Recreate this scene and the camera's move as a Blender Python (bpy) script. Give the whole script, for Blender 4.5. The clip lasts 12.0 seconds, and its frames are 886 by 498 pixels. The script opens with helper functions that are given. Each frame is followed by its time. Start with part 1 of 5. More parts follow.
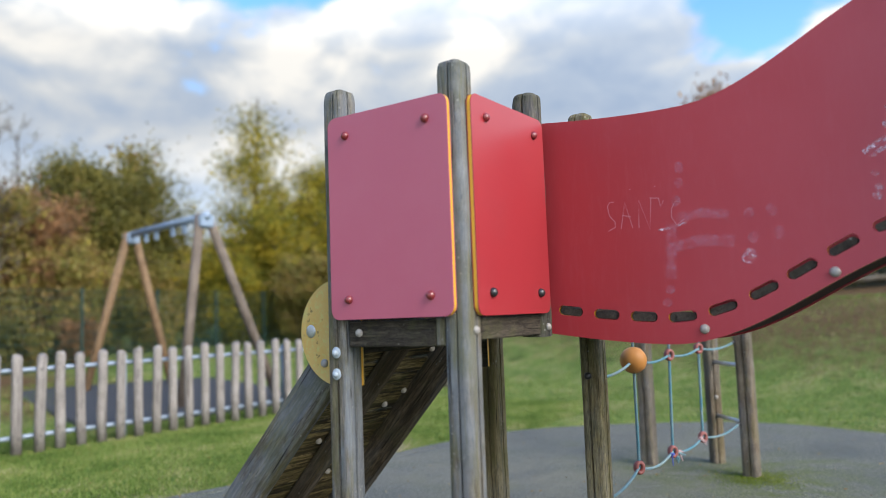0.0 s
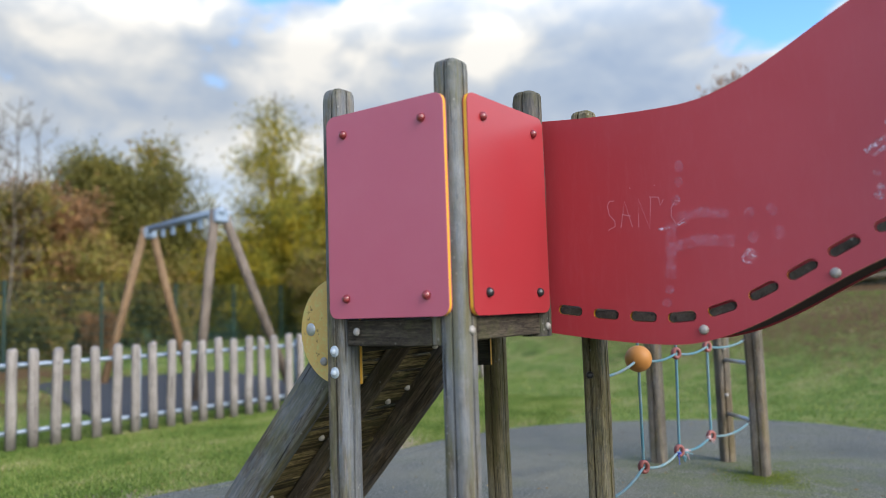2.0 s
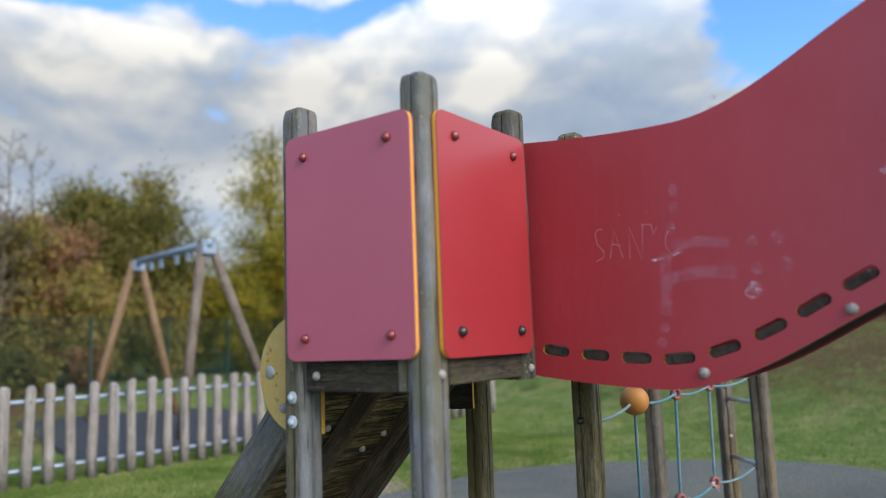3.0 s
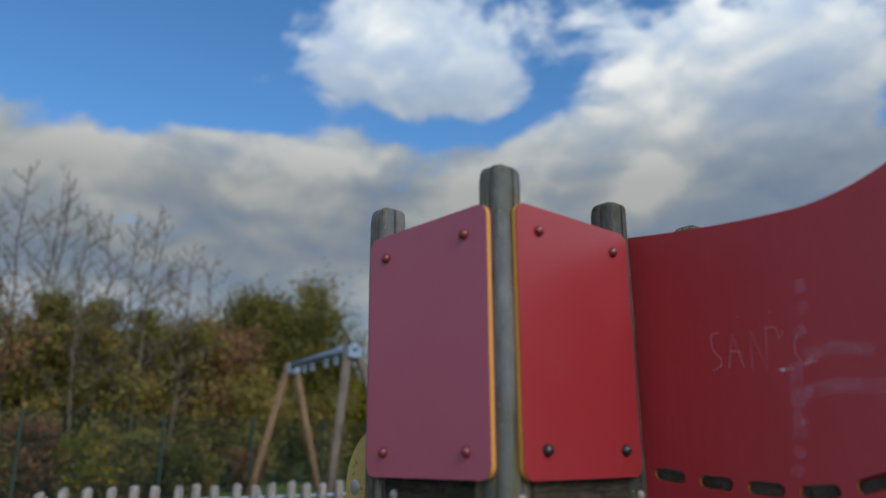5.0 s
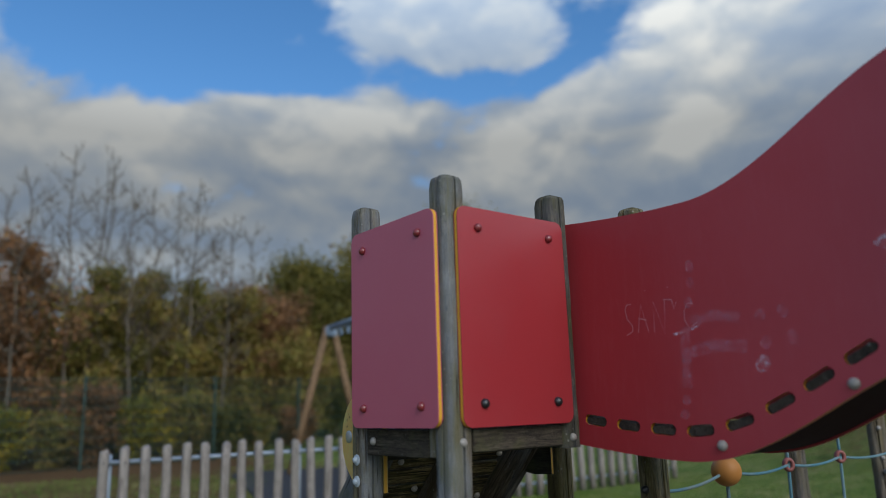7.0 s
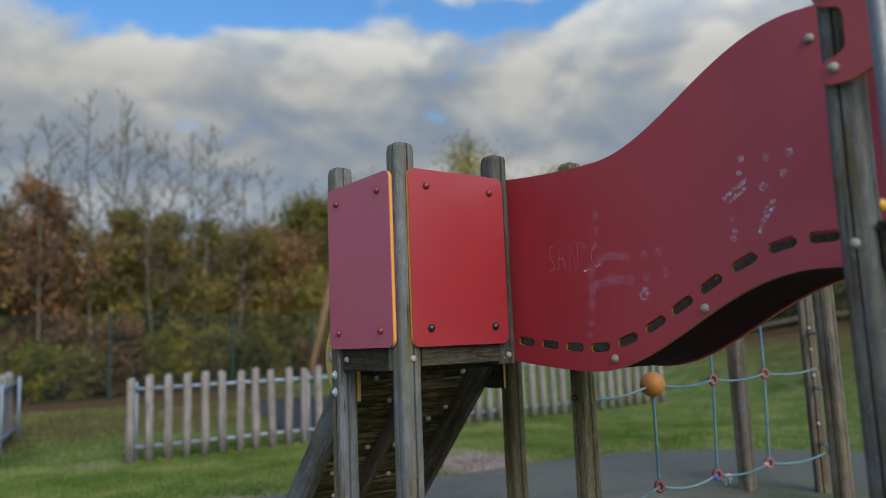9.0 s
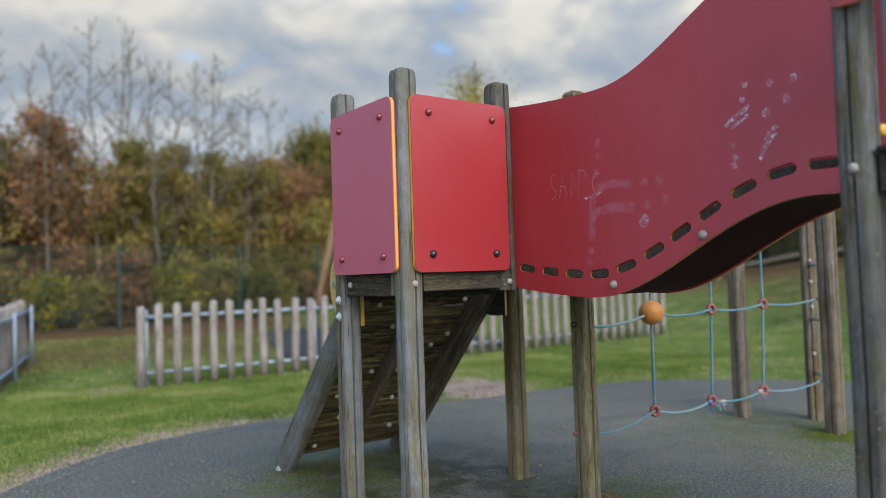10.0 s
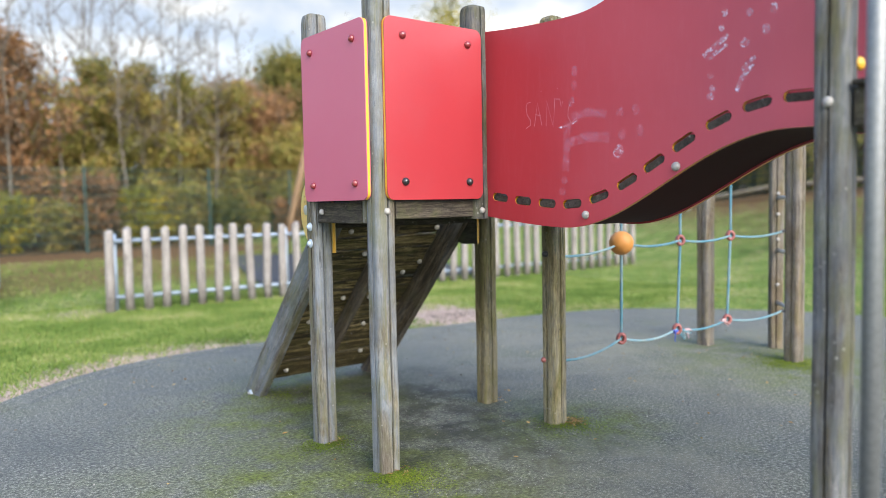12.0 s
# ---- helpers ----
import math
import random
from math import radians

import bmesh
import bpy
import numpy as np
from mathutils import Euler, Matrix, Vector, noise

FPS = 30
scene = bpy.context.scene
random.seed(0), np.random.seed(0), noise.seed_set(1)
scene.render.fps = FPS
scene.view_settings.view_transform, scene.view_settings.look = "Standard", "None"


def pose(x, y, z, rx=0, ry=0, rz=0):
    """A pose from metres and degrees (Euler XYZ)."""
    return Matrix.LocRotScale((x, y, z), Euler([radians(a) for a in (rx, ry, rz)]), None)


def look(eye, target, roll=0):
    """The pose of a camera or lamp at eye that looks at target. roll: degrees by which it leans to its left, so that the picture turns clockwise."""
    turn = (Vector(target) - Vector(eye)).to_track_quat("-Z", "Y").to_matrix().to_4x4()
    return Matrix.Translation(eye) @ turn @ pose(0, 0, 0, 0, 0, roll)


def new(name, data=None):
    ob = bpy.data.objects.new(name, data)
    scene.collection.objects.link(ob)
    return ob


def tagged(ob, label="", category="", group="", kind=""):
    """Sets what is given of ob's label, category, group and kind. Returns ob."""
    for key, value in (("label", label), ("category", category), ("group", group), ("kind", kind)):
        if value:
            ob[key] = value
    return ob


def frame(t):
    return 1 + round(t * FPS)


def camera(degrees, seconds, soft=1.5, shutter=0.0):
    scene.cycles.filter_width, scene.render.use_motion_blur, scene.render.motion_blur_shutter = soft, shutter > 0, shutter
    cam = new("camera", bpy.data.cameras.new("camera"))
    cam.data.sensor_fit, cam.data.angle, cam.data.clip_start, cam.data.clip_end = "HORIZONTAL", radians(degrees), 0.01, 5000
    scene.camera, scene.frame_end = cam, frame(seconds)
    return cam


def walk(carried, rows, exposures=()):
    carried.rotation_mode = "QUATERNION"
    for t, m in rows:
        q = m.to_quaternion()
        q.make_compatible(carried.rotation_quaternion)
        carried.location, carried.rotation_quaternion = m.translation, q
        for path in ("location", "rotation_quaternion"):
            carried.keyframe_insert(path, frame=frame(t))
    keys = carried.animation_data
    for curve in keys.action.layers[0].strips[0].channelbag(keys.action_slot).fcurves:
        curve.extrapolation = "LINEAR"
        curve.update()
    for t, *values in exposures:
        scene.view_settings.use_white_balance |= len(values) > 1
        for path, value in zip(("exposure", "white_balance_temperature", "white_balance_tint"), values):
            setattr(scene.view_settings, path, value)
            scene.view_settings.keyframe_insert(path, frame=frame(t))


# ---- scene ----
cam = camera(62.0, 12.0, soft=0.8)
PATH = [
    (0, (-2.011, -1.265, 1.129), (-0.369, -0.138, 1.308), -2.1),
    (0.5, (-2.014, -1.267, 1.137), (-0.38, -0.125, 1.299), -2.0),
    (1, (-2.021, -1.275, 1.137), (-0.393, -0.125, 1.298), -2.0),
    (1.5, (-2.011, -1.308, 1.143), (-0.388, -0.15, 1.3), -1.9),
    (2, (-1.966, -1.323, 1.146), (-0.352, -0.154, 1.31), -1.9),
    (2.5, (-1.82, -1.286, 1.138), (-0.211, -0.115, 1.339), -2.0),
    (3, (-1.702, -1.252, 1.17), (-0.094, -0.09, 1.42), -2.1),
    (3.5, (-1.582, -1.246, 1.185), (-0.062, 0.008, 1.526), -1.8),
    (3.7, (-1.523, -1.25, 1.193), (-0.061, 0.057, 1.585), -1.3),
    (5.3, (-1.425, -1.349, 1.19), (-0.149, 0.095, 1.725), -0.6),
    (5.5, (-1.454, -1.406, 1.183), (-0.181, 0.042, 1.712), -1.0),
    (6, (-1.528, -1.548, 1.178), (-0.249, -0.095, 1.68), -1.6),
    (6.5, (-1.524, -1.691, 1.196), (-0.265, -0.209, 1.662), -1.8),
    (7, (-1.533, -1.861, 1.19), (-0.317, -0.329, 1.61), -1.8),
    (8.8, (-1.68, -2.428, 1.144), (-0.474, -0.856, 1.417), -2.2),
    (9, (-1.682, -2.454, 1.141), (-0.486, -0.871, 1.39), -2.3),
    (9.5, (-1.686, -2.484, 1.127), (-0.505, -0.878, 1.29), -2.2),
    (10, (-1.685, -2.483, 1.105), (-0.498, -0.875, 1.179), -1.9),
    (10.5, (-1.681, -2.474, 1.099), (-0.475, -0.878, 1.094), -1.6),
    (11, (-1.674, -2.475, 1.101), (-0.456, -0.889, 1.038), -1.3),
    (11.5, (-1.679, -2.469, 1.096), (-0.446, -0.897, 0.998), -1.3),
    (12, (-1.674, -2.472, 1.107), (-0.434, -0.907, 0.983), -1.1),
]
walk(cam, [(t, look(eye, target, roll)) for t, eye, target, roll in PATH],
     exposures=[(0.0, 0.08, 6450, 10), (2.0, 0.03, 6450, 10), (3.0, -0.22, 6400, 10), (3.7, -0.62, 6250, 9), (5.3, -1.20, 6100, 7), (7.2, -1.17, 6100, 7), (8.8, -0.90, 6300, 8), (9.5, -0.68, 6400, 8), (10.0, -0.28, 6500, 9), (10.5, 0.12, 6550, 10), (11.0, 0.45, 6550, 10), (12.0, 0.64, 6500, 10)])
cam.data.dof.use_dof = True
cam.data.dof.focus_distance = 3.1
cam.data.dof.aperture_fstop = 1.12

# ---------------------------------------------------------------- world and sun
SUN_AZ, SUN_EL = 190.0, 35.0          # degrees clockwise from +y, and above the horizon
SUN_WAY = Vector((math.sin(radians(SUN_AZ)) * math.cos(radians(SUN_EL)), math.cos(radians(SUN_AZ)) * math.cos(radians(SUN_EL)), math.sin(radians(SUN_EL))))
world = bpy.data.worlds.new("sky")
scene.world = world
world.use_nodes = True


class Nodes:
    """Short hand for a node tree."""

    def __init__(self, tree):
        self.t = tree
        self.t.nodes.clear()

    def n(self, kind, ins=None, **props):
        node = self.t.nodes.new(kind)
        for k, v in props.items():
            setattr(node, k, v)
        for k, v in (ins or {}).items():
            if isinstance(v, bpy.types.NodeSocket):
                self.t.links.new(v, node.inputs[k])
            else:
                node.inputs[k].default_value = v
        return node

    def math(self, op, a, b=0.0, c=0.0, clamp=False):
        return self.n("ShaderNodeMath", {0: a, 1: b, 2: c}, operation=op, use_clamp=clamp).outputs[0]

    def noise(self, vec, scale, detail=4.0, rough=0.55, distort=0.0):
        return self.n("ShaderNodeTexNoise", {"Vector": vec, "Scale": scale, "Detail": detail, "Roughness": rough, "Distortion": distort}).outputs["Fac"]

    def ramp(self, fac, stops):
        node = self.n("ShaderNodeValToRGB", {"Fac": fac})
        e = node.color_ramp.elements
        while len(e) > 1:
            e.remove(e[-1])
        e[0].position, e[0].color = stops[0][0], col(stops[0][1])
        for p, c in stops[1:]:
            x = e.new(p)
            x.color = col(c)
        return node.outputs["Color"]

    def mix(self, fac, a, b, blend="MIX"):
        node = self.n("ShaderNodeMix", data_type="RGBA", blend_type=blend)
        for i, v in ((0, fac), (6, a), (7, b)):
            if isinstance(v, bpy.types.NodeSocket):
                self.t.links.new(v, node.inputs[i])
            else:
                node.inputs[i].default_value = col(v) if i else v
        return node.outputs[2]

    def scaled(self, vec, s):
        return self.n("ShaderNodeMapping", {"Vector": vec, "Scale": s}).outputs[0]


def col(c):
    if isinstance(c, (int, float)):
        return (c, c, c, 1.0)
    return (*c, 1.0) if len(c) == 3 else c


def build_sky():
    k = Nodes(world.node_tree)
    sky = k.n("ShaderNodeTexSky", sky_type="NISHITA", sun_disc=False, sun_elevation=radians(SUN_EL), sun_rotation=radians(SUN_AZ), altitude=80.0, ozone_density=2.5).outputs[0]
    way = k.n("ShaderNodeTexCoord").outputs["Generated"]
    xyz = k.n("ShaderNodeSeparateXYZ", {0: way})
    az = k.math("ARCTAN2", xyz.outputs[0], xyz.outputs[1])
    el = k.math("ARCSINE", xyz.outputs[2])
    flat = k.n("ShaderNodeCombineXYZ", {0: az, 1: k.math("MULTIPLY", el, 1.7), 2: 0.35}).outputs[0]
    big = k.noise(flat, 4.2, 8.0, 0.60, 0.25)
    puff = k.noise(flat, 7.5, 6.0, 0.52, 0.35)
    # relief of the heaps: light on the upper sides, grey below
    above = k.n("ShaderNodeVectorMath", {0: flat, 1: (0.0, 0.035, 0.0)}, operation="ADD").outputs[0]
    relief = k.math("SUBTRACT", k.math("MULTIPLY_ADD", puff, 0.6, k.noise(flat, 4.5, 3.0, 0.5, 0.3)), k.math("MULTIPLY_ADD", k.noise(above, 7.5, 6.0, 0.52, 0.35), 0.6, k.noise(above, 4.5, 3.0, 0.5, 0.3)))
    shade = k.noise(k.scaled(way, (1, 1, 1.4)), 5.0, 5.0, 0.5, 0.2)
    # more cloud towards the horizon, and some heaps and gaps: azimuth, elevation, half width, half height, weight
    dens = k.math("ADD", k.math("MULTIPLY_ADD", el, -0.95, 0.60), k.n("ShaderNodeMapRange", {"Value": el, "From Min": radians(11), "From Max": radians(17.5), "To Min": 0.46, "To Max": 0.0}).outputs[0])
    for a, e, wa, we, g in ((37, 30, 11, 6.0, 0.30), (66, 25, 10, 6.5, 0.28), (15, 27.5, 11, 3.4, -0.40), (28, 25.3, 8, 1.8, -0.30), (16, 20.3, 12, 2.2, 0.28), (51, 28, 4.0, 4.5, -0.26), (42, 24.6, 7, 1.5, -0.30),
                            (31, 22, 7, 2.2, 0.24), (57, 20, 5, 2.5, 0.20), (25, 31, 4, 4.5, -0.2), (79, 21, 4.5, 3.5, -0.3), (33, 17.5, 5, 1.3, 0.0)):
        da = k.math("MULTIPLY", k.math("SUBTRACT", az, radians(a)), 1 / radians(wa))
        de = k.math("MULTIPLY", k.math("SUBTRACT", el, radians(e)), 1 / radians(we))
        r2 = k.math("ADD", k.math("MULTIPLY", da, da), k.math("MULTIPLY", de, de))
        dens = k.math("MULTIPLY_ADD", k.math("EXPONENT", k.math("MULTIPLY", r2, -1.0)), g, dens)
    field = k.math("ADD", dens, k.math("MULTIPLY_ADD", puff, 0.62, k.math("MULTIPLY", big, 1.05)))
    mask = k.n("ShaderNodeMapRange", {"Value": field, "From Min": 0.92, "From Max": 1.12}, interpolation_type="SMOOTHSTEP").outputs[0]
    lit = k.math("MULTIPLY_ADD", relief, 0.55, k.math("ADD", k.math("MULTIPLY", shade, 0.75), k.math("MULTIPLY", puff, 0.42)))
    # sunlit heads of the heaps
    for a, e, wa, we, g in ((34, 22.0, 5.5, 1.5, 0.30), (58, 19.8, 3.0, 2.2, 0.30), (43.5, 19.2, 3.0, 2.0, 0.20), (13, 21.0, 7, 1.6, 0.14), (22, 15.5, 4, 1.8, 0.13), (63, 27, 8, 5, 0.08), (24, 18.5, 15, 3.5, 0.05)):
        da = k.math("MULTIPLY", k.math("SUBTRACT", az, radians(a)), 1 / radians(wa))
        de = k.math("MULTIPLY", k.math("SUBTRACT", el, radians(e)), 1 / radians(we))
        r2 = k.math("ADD", k.math("MULTIPLY", da, da), k.math("MULTIPLY", de, de))
        lit = k.math("MULTIPLY_ADD", k.math("EXPONENT", k.math("MULTIPLY", r2, -1.0)), g, lit)
    cloud = k.ramp(lit, [(0.36, (0.52, 0.65, 0.86)), (0.53, (0.66, 0.77, 0.93)), (0.66, (0.90, 0.95, 1.0)), (0.80, (1.30, 1.27, 1.20))])
    # clouds are brighter round the hidden sun
    near = k.n("ShaderNodeVectorMath", {0: way, 1: tuple(SUN_WAY)}, operation="DOT_PRODUCT").outputs["Value"]
    ring = k.math("EXPONENT", k.math("MULTIPLY", k.math("SUBTRACT", near, 1.0), 2.5))
    cloud = k.mix(k.math("MULTIPLY", ring, 1.2, clamp=True), cloud, k.mix(1.0, cloud, (1.10, 0.98, 0.84), "MULTIPLY"))
    # pale haze low over the horizon
    low = k.n("ShaderNodeMapRange", {"Value": el, "From Min": radians(7), "From Max": radians(15), "To Min": 1.0, "To Max": 0.0}, interpolation_type="SMOOTHSTEP").outputs[0]
    cloud = k.mix(k.math("MULTIPLY", low, 0.7), cloud, (0.58, 0.69, 0.83))
    level = k.math("ADD", k.n("ShaderNodeMapRange", {"Value": el, "From Min": radians(11), "From Max": radians(20), "To Min": 0.58, "To Max": 0.64}).outputs[0],
                   k.n("ShaderNodeMapRange", {"Value": el, "From Min": radians(20), "From Max": radians(31), "To Min": 0.0, "To Max": 1.0}).outputs[0])
    glow = k.math("MULTIPLY_ADD", ring, 3.2, k.math("MULTIPLY_ADD", low, 0.40, level))
    deep = k.n("ShaderNodeHueSaturation", {"Saturation": 1.22, "Color": sky}).outputs[0]
    sky_bg = k.n("ShaderNodeBackground", {"Color": deep, "Strength": 0.35}).outputs[0]
    cloud_bg = k.n("ShaderNodeBackground", {"Color": cloud, "Strength": glow}).outputs[0]
    both = k.n("ShaderNodeMixShader", {0: mask, 1: sky_bg, 2: cloud_bg}).outputs[0]
    k.n("ShaderNodeOutputWorld", {"Surface": both})


build_sky()
sun = new("sun", bpy.data.lights.new("sun", "SUN"))
sun.data.energy, sun.data.angle, sun.data.color = 4.0, radians(40), (1.0, 0.93, 0.84)
sun.matrix_world = look(SUN_WAY * 60, (0, 0, 0))


# ---------------------------------------------------------------- materials
def material(name, build):
    m = bpy.data.materials.new(name)
    m.use_nodes = True
    k = Nodes(m.node_tree)
    build(k)
    return m


def out(k, color, rough, bump=None, strength=0.3, dist=0.01, metal=0.0, spec=0.5, **more):
    ins = {"Base Color": color if isinstance(color, bpy.types.NodeSocket) else col(color), "Roughness": rough, "Metallic": metal, "Specular IOR Level": spec}
    if bump is not None:
        ins["Normal"] = k.n("ShaderNodeBump", {"Height": bump, "Strength": strength, "Distance": dist}).outputs[0]
    ins.update(more)
    b = k.n("ShaderNodeBsdfPrincipled", ins)
    k.n("ShaderNodeOutputMaterial", {"Surface": b.outputs[0]})
    return b


def own_coords(k):
    """Object coordinates, shifted by the object's random number."""
    v = k.n("ShaderNodeTexCoord").outputs["Object"]
    r = k.n("ShaderNodeObjectInfo").outputs["Random"]
    s = k.n("ShaderNodeCombineXYZ", {0: k.math("MULTIPLY", r, 17.0), 1: k.math("MULTIPLY", r, 31.0), 2: k.math("MULTIPLY", r, 9.0)}).outputs[0]
    return k.n("ShaderNodeVectorMath", {0: v, 1: s}, operation="ADD").outputs[0], r


def wood(name, along, dark, mid, light, green=0.0, rough=0.8, silver=0.0, runs=0.0, vary=0.0, blot=0.0):
    """Weathered timber whose grain runs along one local axis (0, 1, 2)."""

    def build(k):
        v, r = own_coords(k)
        s = [1.0, 1.0, 1.0]
        s[along] = 0.075
        g = k.scaled(v, tuple(s))
        s[along] = 0.028
        line = k.scaled(v, tuple(s))
        fine = k.noise(line, 420.0, 5.0, 0.75, 0.1)
        broad = k.noise(g, 30.0, 5.0, 0.6, 0.3)
        medium = k.noise(line, 165.0, 5.0, 0.7, 0.15)
        patch = k.noise(v, 4.5, 5.0, 0.6)
        flake = k.noise(k.scaled(v, tuple(0.14 if i == along else 1.0 for i in range(3))), 150.0, 6.0, 0.7, 0.6)
        tone = k.math("ADD", k.math("MULTIPLY", fine, 0.26), k.math("ADD", k.math("MULTIPLY", medium, 0.20), k.math("ADD", k.math("MULTIPLY", broad, 0.26), k.math("MULTIPLY", flake, 0.28))))
        c = k.ramp(tone, [(0.40, dark), (0.49, mid), (0.60, light)])
        c = k.mix(k.ramp(flake, [(0.32, 0.85), (0.44, 0.0)]), c, dark)
        chip = k.noise(k.scaled(v, tuple(0.22 if i == along else 1.0 for i in range(3))), 62.0, 7.0, 0.72, 1.1)
        c = k.mix(k.ramp(chip, [(0.36, 0.8), (0.43, 0.0)]), c, dark)
        c = k.mix(k.ramp(chip, [(0.57, 0.0), (0.66, 0.45)]), c, light)
        if blot:
            c = k.mix(k.ramp(k.noise(g, 46.0, 5.0, 0.65, 0.5), [(0.46, blot), (0.535, 0.0)]), c, dark)
        if silver:
            pale = k.noise(k.scaled(v, tuple(0.18 if i == along else 1.0 for i in range(3))), 11.0, 5.0, 0.65, 0.5)
            c = k.mix(k.ramp(pale, [(0.42, 0.0), (0.54, silver)]), c, k.mix(0.66, c, (0.22, 0.28, 0.355)))
            c = k.mix(k.ramp(pale, [(0.33, 0.85), (0.42, 0.0)]), c, k.mix(0.65, c, (0.060, 0.044, 0.030)))
        c = k.mix(k.ramp(patch, [(0.42, 0.0), (0.72, 0.6)]), c, dark)
        if green:
            moss = k.ramp(k.noise(v, 7.0, 6.0, 0.65), [(0.48, 0.0), (0.68, green)])
            c = k.mix(moss, c, (0.085, 0.095, 0.03))
        c = k.mix(k.math("MULTIPLY", r, 0.25), c, mid)
        if green:
            c = k.mix(k.ramp(k.math("MULTIPLY_ADD", k.noise(v, 2.2, 3.0, 0.5), 0.6, k.math("MULTIPLY", r, 0.4)), [(0.46, 0.0), (0.74, green * 0.6)]), c, k.mix(0.65, c, (0.23, 0.20, 0.055), "OVERLAY"))
        if runs:
            run = k.noise(k.scaled(v, tuple(0.10 if i == along else 1.0 for i in range(3))), 26.0, 4.0, 0.6, 0.4)
            c = k.mix(k.ramp(run, [(0.50, 0.0), (0.64, runs)]), c, k.mix(0.7, c, (0.150, 0.140, 0.036)))
        if vary:
            c = k.mix(k.ramp(k.math("FRACT", k.math("MULTIPLY", r, 7.31)), [(0.25, 0.0), (0.9, vary)]), c, k.mix(0.8, c, dark))
        s2 = [1.0, 1.0, 1.0]
        s2[along] = 0.022
        crack = k.noise(k.scaled(v, tuple(s2)), 75.0, 3.0, 0.6, 0.5)
        split = k.ramp(crack, [(0.32, 1.0), (0.385, 0.0)])
        c = k.mix(k.math("MULTIPLY", split, 0.8), c, (0.012, 0.010, 0.008))
        knot = k.n("ShaderNodeTexVoronoi", {"Vector": k.scaled(v, tuple(0.35 if i == along else 1.0 for i in range(3))), "Scale": 6.0}).outputs["Distance"]
        c = k.mix(k.ramp(knot, [(0.04, 0.75), (0.14, 0.0)]), c, dark)
        fleck = k.n("ShaderNodeTexVoronoi", {"Vector": v, "Scale": 38.0}).outputs["Distance"]
        spots = k.math("MULTIPLY", k.ramp(fleck, [(0.10, 1.0), (0.20, 0.0)]), k.ramp(k.noise(v, 9.0, 4.0, 0.6), [(0.54, 0.0), (0.62, 0.45)]))
        c = k.mix(spots, c, (0.42, 0.42, 0.38))
        h = k.math("SUBTRACT", k.math("ADD", k.math("MULTIPLY", fine, 0.6), broad), split)
        out(k, c, rough, k.math("ADD", h, k.math("MULTIPLY", k.noise(v, 160.0, 3.0, 0.7), 0.8)), 0.8, 0.006, spec=0.3)

    return material(name, build)


POST_WOOD = wood("weathered post timber", 2, (0.052, 0.045, 0.034), (0.168, 0.150, 0.116), (0.37, 0.34, 0.28), 0.45, silver=0.8, runs=0.6)
OLIVE_POST = wood("algae-stained post timber", 2, (0.060, 0.048, 0.023), (0.190, 0.152, 0.076), (0.41, 0.34, 0.18), 0.6, silver=0.25, runs=0.7)
RAIL_WOOD = wood("weathered ramp rail timber", 1, (0.040, 0.035, 0.027), (0.125, 0.112, 0.088), (0.29, 0.268, 0.222), 0.4, silver=0.55, runs=0.4)
RAIL_TAN = wood("tan ramp rail timber", 1, (0.030, 0.022, 0.014), (0.130, 0.098, 0.060), (0.36, 0.28, 0.185), 0.3, silver=0.2, blot=0.5)
PLANK_WOOD = wood("stained plank timber", 0, (0.016, 0.012, 0.007), (0.23, 0.172, 0.070), (0.66, 0.51, 0.24), 0.4, runs=0.4, vary=0.5, blot=0.9)
TAN_POST = wood("brown weathered post timber", 2, (0.048, 0.036, 0.024), (0.162, 0.126, 0.083), (0.36, 0.292, 0.206), 0.35, silver=0.3, runs=0.35)
T2_POST = wood("dark olive-brown post timber", 2, (0.034, 0.029, 0.021), (0.108, 0.092, 0.066), (0.27, 0.235, 0.178), 0.45, silver=0.5, runs=0.5)
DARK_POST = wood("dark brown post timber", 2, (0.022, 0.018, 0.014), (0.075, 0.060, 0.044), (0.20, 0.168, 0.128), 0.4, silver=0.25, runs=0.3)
BEAM_X = wood("dark beam timber across", 0, (0.014, 0.012, 0.009), (0.046, 0.038, 0.028), (0.135, 0.115, 0.085), 0.5)
TREAD_WOOD = wood("dark weathered tread", 0, (0.012, 0.010, 0.008), (0.048, 0.040, 0.032), (0.135, 0.118, 0.098), 0.15)
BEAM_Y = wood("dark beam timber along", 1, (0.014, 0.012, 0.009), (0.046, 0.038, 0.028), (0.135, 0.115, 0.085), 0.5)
PICKET_WOOD = wood("silvered picket timber", 2, (0.15, 0.13, 0.118), (0.275, 0.250, 0.228), (0.42, 0.39, 0.36), 0.1)
SWING_WOOD = wood("orange-brown swing timber", 2, (0.09, 0.050, 0.024), (0.22, 0.138, 0.072), (0.33, 0.235, 0.145), 0.0)
SWING_GREY = wood("grey-brown swing timber", 2, (0.07, 0.055, 0.042), (0.165, 0.132, 0.104), (0.27, 0.225, 0.185), 0.0)
BARK = wood("grey-brown bark", 2, (0.03, 0.024, 0.018), (0.11, 0.09, 0.065), (0.22, 0.19, 0.15), 0.5, 0.95)
PALE_BARK = wood("pale birch bark", 2, (0.06, 0.05, 0.04), (0.145, 0.122, 0.095), (0.25, 0.215, 0.172), 0.4, 0.9)


